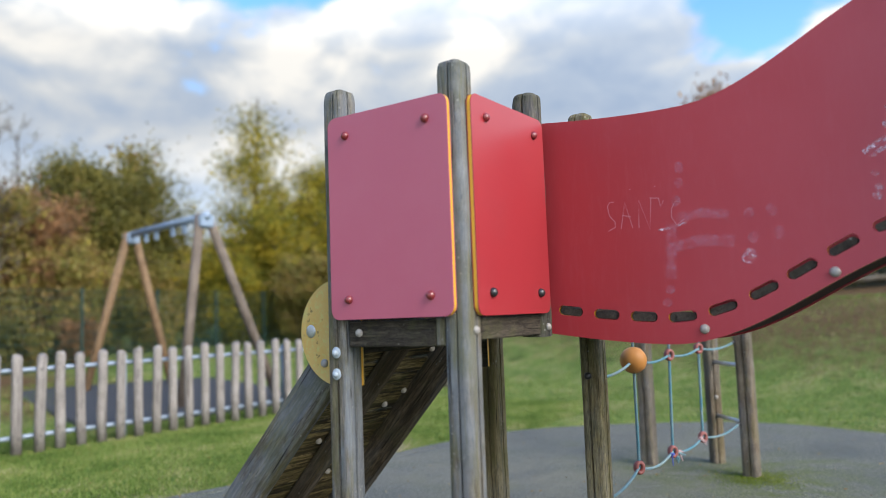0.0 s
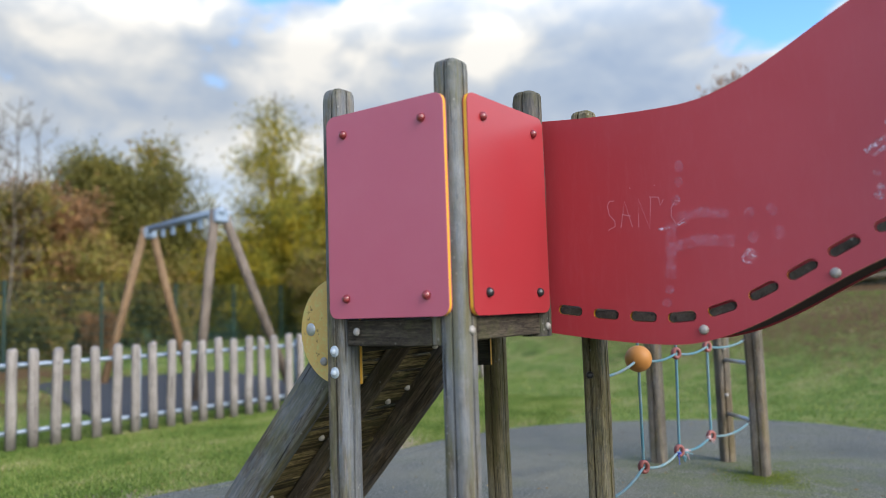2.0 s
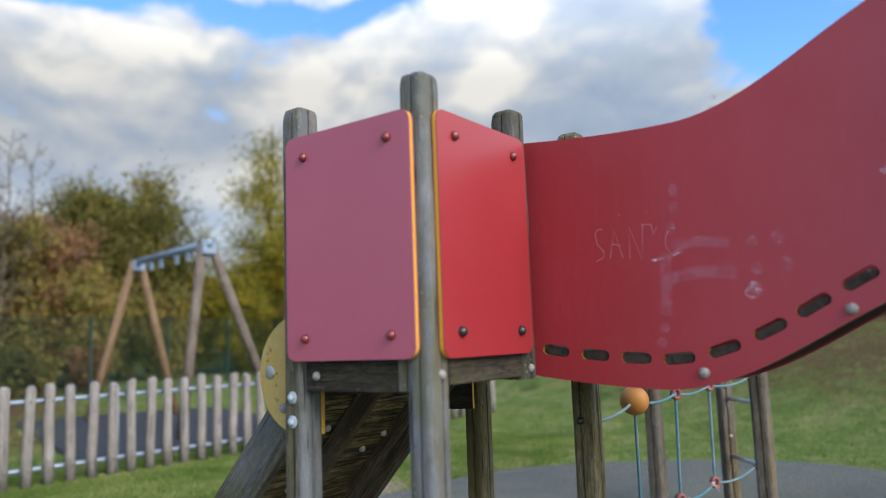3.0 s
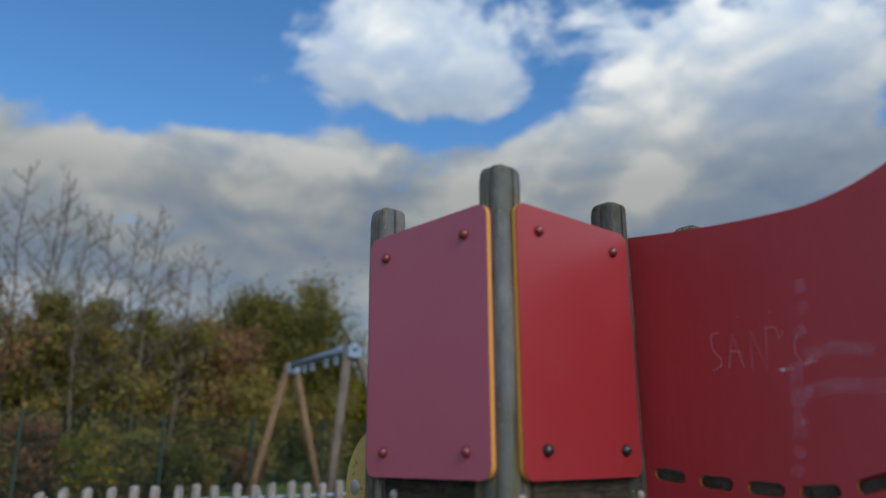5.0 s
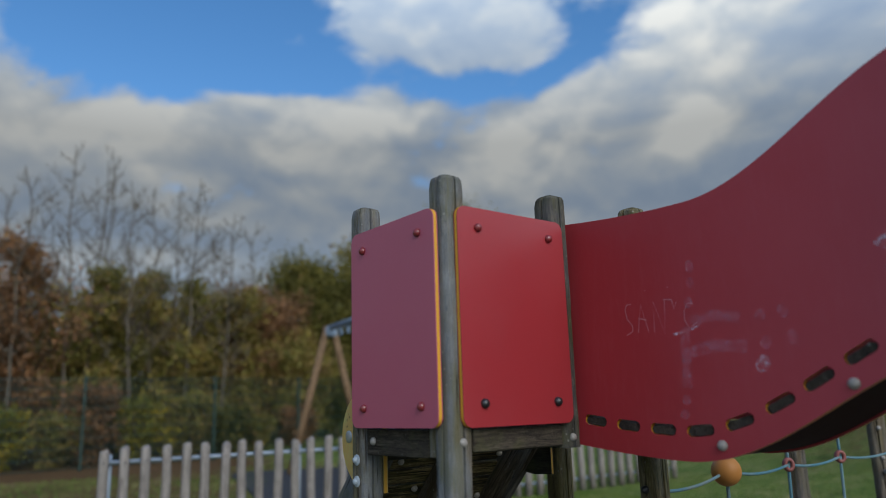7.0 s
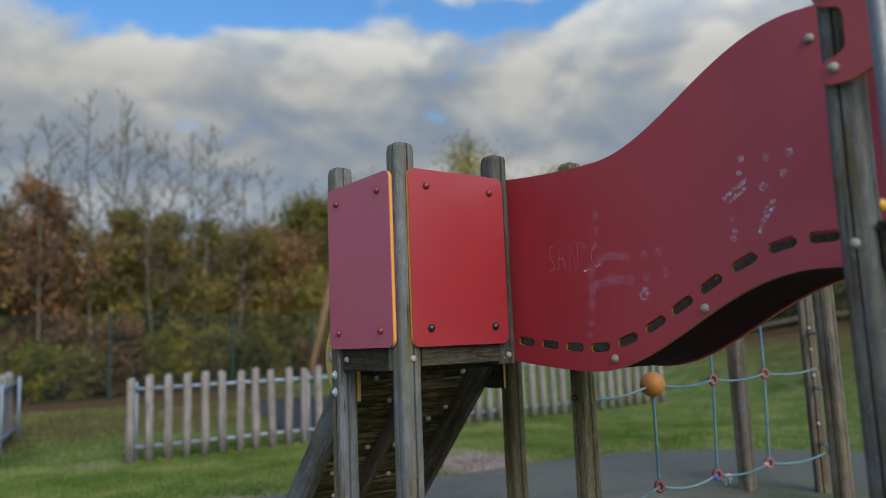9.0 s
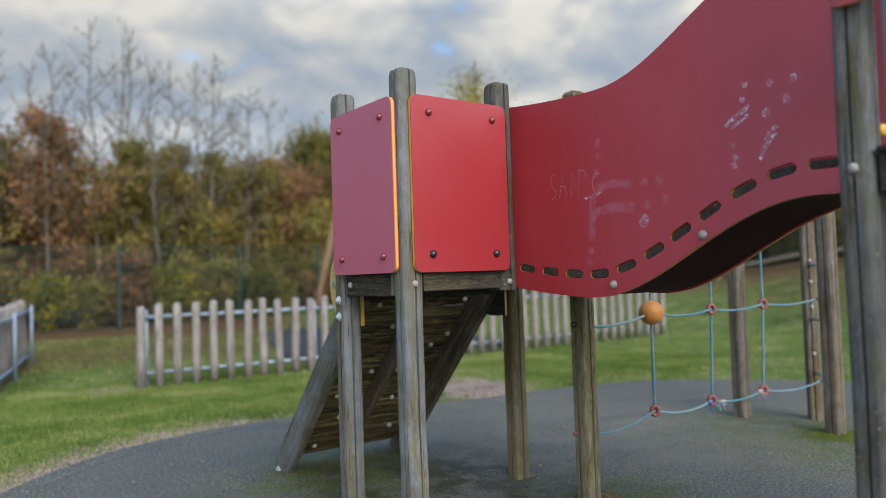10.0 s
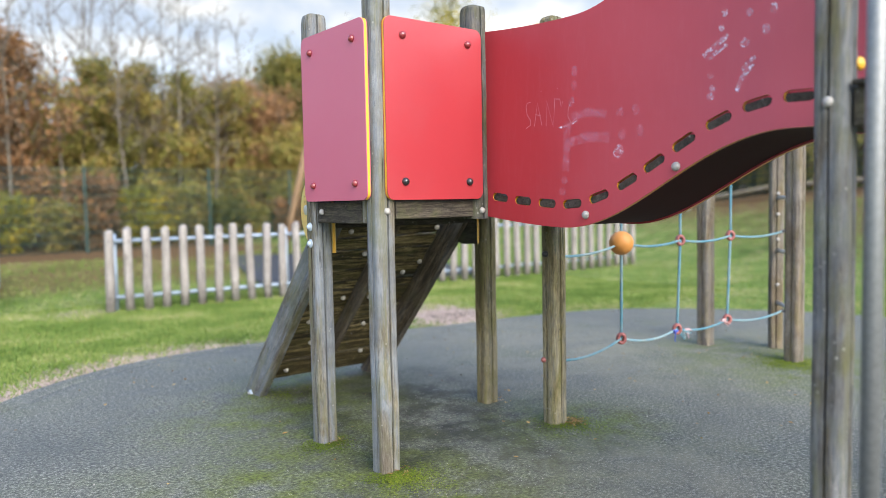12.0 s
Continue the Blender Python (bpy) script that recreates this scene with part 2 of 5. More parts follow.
def plastic(name, base, worn, rough=0.33, spec=0.85):
    def build(k):
        v, r = own_coords(k)
        blot = k.noise(v, 3.2, 5.0, 0.6)
        grain = k.noise(v, 420.0, 2.0, 0.5)
        scr = k.noise(k.scaled(v, (3, 3, 0.4)), 60.0, 4.0, 0.7)
        c = k.mix(k.ramp(blot, [(0.40, 0.0), (0.75, 0.30)]), base, worn)
        c = k.mix(k.ramp(scr, [(0.56, 0.0), (0.80, 0.12)]), c, worn)
        ro = k.math("MULTIPLY_ADD", blot, 0.22, rough - 0.08)
        out(k, c, ro, grain, 0.015, 0.0006, spec=spec)

    return material(name, build)


# pinker red for the left-facing panel: the sky's sheen is in the base colour
SHEEN_RED = plastic("red panel sheet with sky sheen", (0.43, 0.086, 0.142), (0.47, 0.145, 0.20), 0.44)
RED = plastic("red panel sheet", (0.335, 0.027, 0.034), (0.37, 0.052, 0.060), 0.33, 0.8)


def bridge_sheet(k):
    v = k.n("ShaderNodeTexCoord").outputs["Object"]
    blot = k.noise(v, 3.2, 5.0, 0.6)
    along = k.n("ShaderNodeSeparateXYZ", {0: v}).outputs[1]
    # sky reflection painted in: pinker and paler towards the second tower
    sheen = k.n("ShaderNodeMapRange", {"Value": k.math("MULTIPLY_ADD", blot, 0.5, along), "From Min": 0.75, "From Max": -0.45}).outputs[0]
    c = k.mix(sheen, (0.335, 0.026, 0.034), (0.44, 0.074, 0.102))
    c = k.mix(k.ramp(k.noise(k.scaled(v, (3, 3, 0.5)), 14.0, 6.0, 0.75), [(0.50, 0.0), (0.85, 0.14)]), c, (0.46, 0.14, 0.16))
    out(k, c, k.math("MULTIPLY_ADD", blot, 0.22, 0.34), k.noise(v, 420.0, 2.0, 0.5), 0.04, 0.001, spec=0.4)


MID_RED = material("weathered red bridge sheet with sky sheen", bridge_sheet)
YELLOW_EDGE = plastic("yellow panel core", (0.72, 0.38, 0.015), (0.55, 0.28, 0.03), 0.45)
BLACK_CAP = plastic("black cap plastic", (0.012, 0.012, 0.014), (0.03, 0.03, 0.03), 0.35)
RED_CAP = plastic("dark red cap plastic", (0.185, 0.018, 0.020), (0.26, 0.05, 0.05), 0.32)
DARK_MAT = plastic("dark swing surface", (0.013, 0.014, 0.017), (0.026, 0.027, 0.030), 0.8)
# near-black red-brown that stands for the shade under the bridge
UNDER_SHADE = plastic("dark underside shade", (0.032, 0.010, 0.008), (0.056, 0.020, 0.015), 0.72, 0.12)
BLUE_TAPE = plastic("blue tape", (0.035, 0.07, 0.36), (0.10, 0.14, 0.40), 0.5)
PALE_TAPE = plastic("faded pink-white tape", (0.40, 0.27, 0.26), (0.36, 0.14, 0.14), 0.7)
PINK_CLAMP = plastic("faded red rope clamp", (0.24, 0.060, 0.048), (0.30, 0.13, 0.11), 0.6)
ORANGE = plastic("orange ball", (0.52, 0.225, 0.050), (0.27, 0.100, 0.030), 0.5, 0.4)


def yellow_panel(k):
    v, r = own_coords(k)
    a = k.noise(v, 55.0, 5.0, 0.7)
    b = k.noise(v, 5.0, 4.0, 0.6)
    c = k.mix(k.ramp(b, [(0.35, 0.0), (0.65, 0.8)]), (0.56, 0.35, 0.085), (0.58, 0.44, 0.17))
    c = k.mix(k.ramp(k.math("MULTIPLY_ADD", b, 0.4, k.math("MULTIPLY", a, 0.6)), [(0.50, 0.0), (0.60, 0.75)]), c, (0.50, 0.52, 0.17))
    c = k.mix(k.ramp(k.noise(v, 24.0, 4.0, 0.65), [(0.63, 0.0), (0.67, 0.8)]), c, (0.16, 0.12, 0.04))
    out(k, c, 0.5, a, 0.15, 0.002)


YELLOW = material("weathered yellow sheet", yellow_panel)


def metal(name, base, rough, metallic=0.9):
    def build(k):
        v, r = own_coords(k)
        a = k.noise(v, 90.0, 4.0, 0.6)
        c = k.mix(k.ramp(a, [(0.4, 0.0), (0.7, 0.5)]), base, tuple(x * 0.6 for x in base))
        out(k, c, k.math("MULTIPLY_ADD", a, 0.25, rough - 0.1), a, 0.1, 0.001, metal=metallic)

    return material(name, build)


STEEL = metal("galvanised steel", (0.60, 0.62, 0.64), 0.38)
CAP_GREY = metal("pale grey bolt cap", (0.34, 0.325, 0.295), 0.55, 0.1)
NUT_PALE = metal("pale grey nut cap", (0.56, 0.52, 0.46), 0.55, 0.0)
POLE_STEEL = metal("bright pole steel", (0.24, 0.25, 0.245), 0.55, 0.7)
BOLT_STEEL = metal("bluish galvanised bolt steel", (0.42, 0.49, 0.55), 0.6, 0.15)
RAIL_STEEL = metal("pale blue-grey galvanised rail", (0.30, 0.37, 0.45), 0.5, 0.3)
BEAM_STEEL = metal("blue-grey swing beam", (0.28, 0.36, 0.46), 0.5, 0.3)
GREEN_WIRE = metal("dark green coated wire", (0.010, 0.036, 0.028), 0.5, 0.0)


def rope_mat(name, base, worn):
    def build(k):
        v, r = own_coords(k)
        w = k.n("ShaderNodeTexWave", {"Vector": v, "Scale": 55.0, "Distortion": 1.5}, wave_type="BANDS", bands_direction="DIAGONAL").outputs["Fac"]
        n = k.noise(v, 9.0, 4.0, 0.6)
        c = k.mix(k.ramp(n, [(0.40, 0.0), (0.62, 0.85)]), base, worn)
        c = k.mix(k.math("MULTIPLY", w, 0.35), c, tuple(x * 0.4 for x in base))
        out(k, c, 0.85, w, 0.6, 0.003, spec=0.2)

    return material(name, build)


ROPE = rope_mat("blue-green rope", (0.10, 0.235, 0.29), (0.22, 0.30, 0.31))
ROPE_GREY = rope_mat("faded grey-green rope", (0.30, 0.36, 0.33), (0.16, 0.34, 0.42))


def mat_surface(k):
    v = k.n("ShaderNodeTexCoord").outputs["Object"]
    crumb = k.noise(v, 190.0, 3.0, 0.75)
    grit = k.noise(v, 60.0, 4.0, 0.7)
    mid = k.noise(v, 11.0, 7.0, 0.7)
    broad = k.noise(v, 1.1, 8.0, 0.66, 0.2)
    tone = k.math("ADD", k.math("MULTIPLY", crumb, 0.5), k.math("MULTIPLY", grit, 0.5))
    c = k.ramp(tone, [(0.36, (0.014, 0.015, 0.013)), (0.50, (0.084, 0.088, 0.074)), (0.62, (0.37, 0.37, 0.31))])
    c = k.mix(k.ramp(broad, [(0.38, 0.40), (0.56, 0.0)]), c, (0.036, 0.040, 0.038))
    c = k.mix(k.ramp(mid, [(0.52, 0.0), (0.72, 0.35)]), c, (0.20, 0.19, 0.165))
    # near-black patches, broken by noise
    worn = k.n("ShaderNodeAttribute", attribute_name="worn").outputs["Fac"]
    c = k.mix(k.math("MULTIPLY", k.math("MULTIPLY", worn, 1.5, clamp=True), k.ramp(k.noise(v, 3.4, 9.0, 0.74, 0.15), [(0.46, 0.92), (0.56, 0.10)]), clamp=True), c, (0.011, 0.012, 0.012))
    # paler areas, broken by noise
    paler_area = k.n("ShaderNodeAttribute", attribute_name="paler_area").outputs["Fac"]
    c = k.mix(k.math("MULTIPLY", paler_area, k.ramp(k.noise(v, 2.6, 8.0, 0.7, 0.2), [(0.36, 0.1), (0.60, 0.75)])), c, k.mix(0.75, c, (0.215, 0.200, 0.140)))
    moss = k.n("ShaderNodeAttribute", attribute_name="moss").outputs["Fac"]
    film = k.math("ADD", moss, k.math("MULTIPLY", k.ramp(broad, [(0.50, 0.0), (0.72, 0.35)]), 1.0))
    algae = k.math("MULTIPLY", film, k.ramp(k.noise(v, 5.0, 7.0, 0.7), [(0.36, 0.0), (0.60, 1.0)]), clamp=True)
    green = k.ramp(grit, [(0.35, (0.030, 0.036, 0.010)), (0.65, (0.145, 0.175, 0.036))])
    c = k.mix(algae, c, green)
    speck = k.n("ShaderNodeTexVoronoi", {"Vector": v, "Scale": 34.0, "Randomness": 1.0}).outputs["Distance"]
    c = k.mix(k.ramp(speck, [(0.06, 0.75), (0.12, 0.0)]), c, (0.42, 0.39, 0.35))
    wet = k.ramp(k.math("ADD", k.math("MULTIPLY", broad, 0.7), k.math("MULTIPLY", mid, 0.3)), [(0.35, 0.48), (0.62, 0.85)])
    out(k, c, wet, k.math("ADD", k.math("MULTIPLY", crumb, 0.8), k.math("ADD", k.math("MULTIPLY", grit, 0.6), k.math("MULTIPLY", mid, 0.5))), 0.2, 0.005, spec=0.25)


MAT = material("wet dark safety surface", mat_surface)


def ground_surface(k):
    v = k.n("ShaderNodeTexCoord").outputs["Object"]
    fine = k.noise(v, 55.0, 5.0, 0.7)
    mid = k.noise(v, 5.5, 5.0, 0.6)
    tuft = k.noise(v, 24.0, 4.0, 0.7)
    broad = k.noise(v, 0.55, 4.0, 0.55)
    c = k.ramp(fine, [(0.30, (0.054, 0.094, 0.016)), (0.52, (0.145, 0.225, 0.045)), (0.75, (0.36, 0.37, 0.125))])
    c = k.mix(k.ramp(mid, [(0.45, 0.0), (0.70, 0.45)]), c, (0.12, 0.13, 0.035))
    c = k.mix(k.ramp(broad, [(0.42, 0.0), (0.62, 0.35)]), c, (0.085, 0.135, 0.03))
    c = k.mix(k.ramp(tuft, [(0.36, 0.75), (0.50, 0.0)]), c, (0.045, 0.075, 0.014))
    c = k.mix(k.ramp(tuft, [(0.54, 0.0), (0.68, 0.6)]), c, (0.27, 0.33, 0.095))
    clump = k.noise(v, 2.3, 6.0, 0.65)
    c = k.mix(k.ramp(clump, [(0.36, 0.5), (0.50, 0.0)]), c, (0.075, 0.115, 0.022))
    c = k.mix(k.ramp(k.noise(v, 0.9, 5.0, 0.6), [(0.60, 0.0), (0.68, 0.7)]), c, (0.030, 0.060, 0.010))
    c = k.mix(k.ramp(clump, [(0.48, 0.0), (0.66, 0.65)]), c, (0.29, 0.265, 0.11))
    soil = k.n("ShaderNodeAttribute", attribute_name="soil").outputs["Fac"]
    dirt = k.ramp(fine, [(0.30, (0.20, 0.142, 0.108)), (0.55, (0.44, 0.335, 0.275)), (0.75, (0.66, 0.54, 0.47))])
    edge = k.n("ShaderNodeMapRange", {"Value": k.math("ADD", soil, k.math("MULTIPLY_ADD", mid, 0.9, -0.45)), "From Min": 0.35, "From Max": 0.65}).outputs[0]
    c = k.mix(edge, c, dirt)
    litter = k.n("ShaderNodeAttribute", attribute_name="litter").outputs["Fac"]
    brown = k.ramp(fine, [(0.30, (0.045, 0.028, 0.014)), (0.55, (0.14, 0.085, 0.04)), (0.75, (0.28, 0.17, 0.07))])
    lm = k.n("ShaderNodeMapRange", {"Value": k.math("ADD", litter, k.math("MULTIPLY_ADD", mid, 0.8, -0.4)), "From Min": 0.35, "From Max": 0.75}).outputs[0]
    c = k.mix(lm, c, brown)
    out(k, c, 0.9, k.math("ADD", fine, mid), 0.8, 0.03, spec=0.15)


GROUND = material("mown grass with bare soil", ground_surface)


def leafy(name, stops, rough=0.6):
    def build(k):
        r = k.n("ShaderNodeNewGeometry").outputs["Random Per Island"]
        clump = k.noise(k.n("ShaderNodeTexCoord").outputs["Object"], 1.1, 4.0, 0.6)
        c = k.ramp(k.math("ADD", k.math("MULTIPLY", r, 0.62), k.math("MULTIPLY_ADD", clump, 1.7, -0.66), clamp=True), stops)
        b = out(k, c, rough, spec=0.25)
        t = k.n("ShaderNodeBsdfTranslucent", {"Color": c}).outputs[0]
        mixed = k.n("ShaderNodeMixShader", {0: 0.3, 1: b.outputs[0], 2: t}).outputs[0]
        for node in k.t.nodes:
            if node.type == "OUTPUT_MATERIAL":
                k.t.links.new(mixed, node.inputs["Surface"])

    return material(name, build)


GRASS = leafy("grass blades", [(0, (0.066, 0.112, 0.018)), (0.45, (0.142, 0.228, 0.044)), (0.8, (0.29, 0.325, 0.095)), (1, (0.46, 0.39, 0.24))])
MOSS = leafy("bright moss", [(0.0, (0.040, 0.065, 0.008)), (0.6, (0.140, 0.195, 0.018)), (1.0, (0.25, 0.29, 0.034))])
LITTER = leafy("fallen leaves", [(0.0, (0.10, 0.05, 0.02)), (0.4, (0.26, 0.15, 0.05)), (0.8, (0.42, 0.30, 0.12)), (1.0, (0.55, 0.50, 0.40))])
OLIVE = leafy("olive autumn leaves", [(0.0, (0.110, 0.118, 0.028)), (0.3, (0.190, 0.182, 0.036)), (0.55, (0.275, 0.225, 0.060)), (0.75, (0.30, 0.185, 0.070)), (0.92, (0.40, 0.32, 0.05)), (1.0, (0.48, 0.42, 0.05))])
DARK_GREEN = leafy("dark green leaves", [(0, (0.058, 0.066, 0.015)), (0.5, (0.130, 0.124, 0.026)), (1, (0.26, 0.21, 0.044))])
GOLD = leafy("yellow-green leaves", [(0, (0.075, 0.105, 0.016)), (0.45, (0.210, 0.200, 0.022)), (0.75, (0.41, 0.315, 0.028)), (1, (0.58, 0.42, 0.030))])
RUSSET = leafy("russet leaves", [(0, (0.11, 0.074, 0.038)), (0.4, (0.225, 0.126, 0.060)), (0.8, (0.335, 0.168, 0.070)), (1, (0.41, 0.25, 0.085))])


def chalk(k):
    v = k.n("ShaderNodeTexCoord").outputs["Object"]
    a = k.noise(v, 48.0, 5.0, 0.75, 0.8)
    b = k.n("ShaderNodeBsdfDiffuse", {"Color": (0.80, 0.68, 0.82, 1)}).outputs[0]
    t = k.n("ShaderNodeBsdfTransparent").outputs[0]
    f = k.math("MULTIPLY", k.n("ShaderNodeAttribute", attribute_name="soft").outputs["Fac"], k.ramp(a, [(0.42, 0.04), (0.53, 0.30), (0.63, 0.95)]))
    k.n("ShaderNodeOutputMaterial", {"Surface": k.n("ShaderNodeMixShader", {0: f, 1: t, 2: b}).outputs[0]})


CHALK = material("smeared chalk", chalk)


def faint_chalk(k):
    v = k.n("ShaderNodeTexCoord").outputs["Object"]
    a = k.noise(v, 40.0, 5.0, 0.7, 0.8)
    b = k.n("ShaderNodeBsdfDiffuse", {"Color": (0.70, 0.53, 0.74, 1)}).outputs[0]
    t = k.n("ShaderNodeBsdfTransparent").outputs[0]
    f = k.math("MULTIPLY", k.n("ShaderNodeAttribute", attribute_name="soft").outputs["Fac"], k.ramp(a, [(0.38, 0.02), (0.54, 0.125), (0.70, 0.36)]))
    k.n("ShaderNodeOutputMaterial", {"Surface": k.n("ShaderNodeMixShader", {0: f, 1: t, 2: b}).outputs[0]})


FAINT = material("faint chalk", faint_chalk)
SCRATCH = material("pale scratch", lambda k: out(k, (0.50, 0.205, 0.235), 0.8))


# ---------------------------------------------------------------- mesh helpers
def part(name, bm, mats, parent=None, label="", smooth=False):
    me = bpy.data.meshes.new(name)
    bmesh.ops.recalc_face_normals(bm, faces=bm.faces)
    bm.to_mesh(me)
    bm.free()
    for m in mats if isinstance(mats, (list, tuple)) else [mats]:
        me.materials.append(m)
    if smooth:
        me.shade_smooth()
    ob = new(name, me)
    ob.parent = parent
    return tagged(ob, label=label)


def shared(name, source, parent, m, label=""):
    """One more object on the mesh of another."""
    ob = new(name, source.data)
    ob.parent = parent
    ob.matrix_basis = m
    return tagged(ob, label=label)


def thing(name, at, label, category, group="", m=None):
    ob = new(name)
    ob.matrix_basis = m if m is not None else pose(*at)
    return tagged(ob, label, category, group)


def block(bm, lo, hi, bevel=0.004, mi=0):
    lo, hi = Vector(lo), Vector(hi)
    r = bmesh.ops.create_cube(bm, size=1.0, matrix=Matrix.Translation((lo + hi) / 2) @ Matrix.Diagonal((*(hi - lo), 1)))
    vs = r["verts"]
    if bevel:
        es = list({e for v in vs for e in v.link_edges})
        bmesh.ops.bevel(bm, geom=es, offset=bevel, segments=1, affect="EDGES", profile=0.5)
    return bm


def box(lo, hi, bevel=0.004):
    return block(bmesh.new(), lo, hi, bevel)


def tube(bm, pts, r, n=8, caps=True):
    """A round tube along points; r may be a list."""
    pts = [Vector(p) for p in pts]
    rs = r if isinstance(r, (list, tuple)) else [r] * len(pts)
    rings, up = [], None
    for i, p in enumerate(pts):
        d = (pts[min(i + 1, len(pts) - 1)] - pts[max(i - 1, 0)]).normalized()
        if up is None:
            up = d.orthogonal().normalized()
        up = (up - d * up.dot(d)).normalized()
        side = d.cross(up)
        rings.append([bm.verts.new(p + rs[i] * (math.cos(a) * up + math.sin(a) * side)) for a in (math.tau * j / n for j in range(n))])
    for a, b in zip(rings, rings[1:]):
        for j in range(n):
            bm.faces.new((a[j], a[(j + 1) % n], b[(j + 1) % n], b[j]))
    if caps:
        bm.faces.new(rings[0][::-1])
        bm.faces.new(rings[-1])
    return bm


def rounded(w, h, r, n=6):
    """A rounded rectangle round the origin, as 2D points."""
    pts = []
    for cx, cy, a0 in ((w / 2 - r, h / 2 - r, 0), (-w / 2 + r, h / 2 - r, 90), (-w / 2 + r, -h / 2 + r, 180), (w / 2 - r, -h / 2 + r, 270)):
        for j in range(n + 1):
            a = radians(a0 + 90 * j / n)
            pts.append((cx + r * math.cos(a), cy + r * math.sin(a)))
    return pts


def plate(loops, thick, place, bevel=0.003):
    """A sheet with holes: loops[0] is the outline. place(u, v, w) gives a point, w from 0 (front) to thick. Faces are of
    material 0, edges of material 1."""
    bm = bmesh.new()
    front, back = [], []
    for which, w in ((front, 0.0), (back, thick)):
        edges = []
        for loop in loops:
            vs = [bm.verts.new(place(u, v, w)) for u, v in loop]
            which.append(vs)
            edges += [bm.edges.new((vs[i], vs[(i + 1) % len(vs)])) for i in range(len(vs))]
        bmesh.ops.triangle_fill(bm, edges=edges, use_beauty=True)
    for f in bm.faces:
        f.material_index = 0
    for a, b in zip(front, back):
        n = len(a)
        lo, hi = ([bm.verts.new(p.co.lerp(q.co, s)) for p, q in zip(a, b)] for s in (0.2, 0.8))
        for one, two, mi in ((a, lo, 0), (lo, hi, 1), (hi, b, 0)):
            for i in range(n):
                bm.faces.new((one[i], one[(i + 1) % n], two[(i + 1) % n], two[i])).material_index = mi
    return bm


def dome(r, h, base=0.25, n=14):
    """A domed bolt cap on the plane z = 0."""
    bm = bmesh.new()
    prof = [(r, 0.0), (r, h * base)] + [(r * math.cos(radians(a)) * 0.96, h * base + h * (1 - base) * math.sin(radians(a))) for a in (15, 38, 60, 78)]
    rings = [[bm.verts.new((p * math.cos(math.tau * j / n), p * math.sin(math.tau * j / n), z)) for j in range(n)] for p, z in prof]
    for a, b in zip(rings, rings[1:]):
        for j in range(n):
            bm.faces.new((a[j], a[(j + 1) % n], b[(j + 1) % n], b[j]))
    bm.faces.new(rings[-1])
    bm.faces.new(rings[0][::-1])
    return bm


def facing(at, way, turn=0.0):
    """The pose of a cap at a place that looks along a way."""
    return Matrix.Translation(at) @ Vector(way).to_track_quat("Z", "Y").to_matrix().to_4x4() @ pose(0, 0, 0, 0, 0, turn)


class Caps:
    """Bolt caps that share a mesh for each kind."""

    def __init__(self):
        self.made = {}

    def put(self, parent, at, way, r, h, mat, name="bolt"):
        key = (r, h, mat.name)
        if key not in self.made:
            ob = part(name, dome(r, h), mat, parent, smooth=True)
            ob.matrix_basis = facing(at, way)
            self.made[key] = ob
            return ob
        return shared(name, self.made[key], parent, facing(at, way))


CAPS = Caps()


def post_mesh(z0, z1, seed, s=0.095, grooves=True):
    """A squared, round-edged post with a relief kerf down the middle of its faces and a domed top."""
    rng = random.Random(seed)
    prof = []
    h, r, g = s / 2, 0.024, 0.0044
    for q in range(4):
        a = radians(90 * q)
        c, sn = math.cos(a), math.sin(a)
        side = [(h, -h + r), (h, -h * 0.3)]
        if grooves and q in (1, 2, 3):
            o = rng.uniform(-0.008, 0.008)
            side += [(h, o - g), (h - 0.022, o), (h, o + g)]
        side += [(h, h * 0.3), (h, h - r)]
        side += [(h - r + r * math.cos(radians(b)), h - r + r * math.sin(radians(b))) for b in (22, 45, 68)]
        prof += [(x * c - y * sn, x * sn + y * c) for x, y in side]
    zs = [z0] + [z0 + (z1 - 0.04 - z0) * i / 10 for i in range(1, 11)] + [z1 - 0.016, z1 - 0.005, z1]
    fs = [1.0] * 11 + [0.955, 0.86, 0.66]
    bm = bmesh.new()
    rings = []
    for i, (z, f) in enumerate(zip(zs, fs)):
        dx, dy = (rng.uniform(-0.0018, 0.0018) for _ in range(2))
        rings.append([bm.verts.new((x * f + dx, y * f + dy, z)) for x, y in prof])
    n = len(prof)
    for a, b in zip(rings, rings[1:]):
        for j in range(n):
            bm.faces.new((a[j], a[(j + 1) % n], b[(j + 1) % n], b[j]))
    bm.faces.new(rings[-1])
    bm.faces.new(rings[0][::-1])
    return bm


def post(parent, x, y, z0, z1, seed, lean=(0, 0), s=0.095, mat=POST_WOOD):
    ob = part("post", post_mesh(z0, z1, seed, s), mat, parent)
    ob.matrix_basis = pose(x, y, 0, lean[0], lean[1], 0)
    return ob


# ---------------------------------------------------------------- ground
MAT_PLAN = [(-1.19, 2.36), (-0.45, 2.98), (0.45, 3.2), (1.4, 3.06), (2.4, 2.78), (3.5, 2.62), (4.45, 2.25), (5.3, 1.2), (5.62, 0.2), (5.3, -0.9),
            (4.6, -3.2), (2.0, -5.2), (-1.5, -5.4), (-4.0, -4.0), (-4.2, -1.6), (-2.9, 0.2), (-1.75, 1.45)]


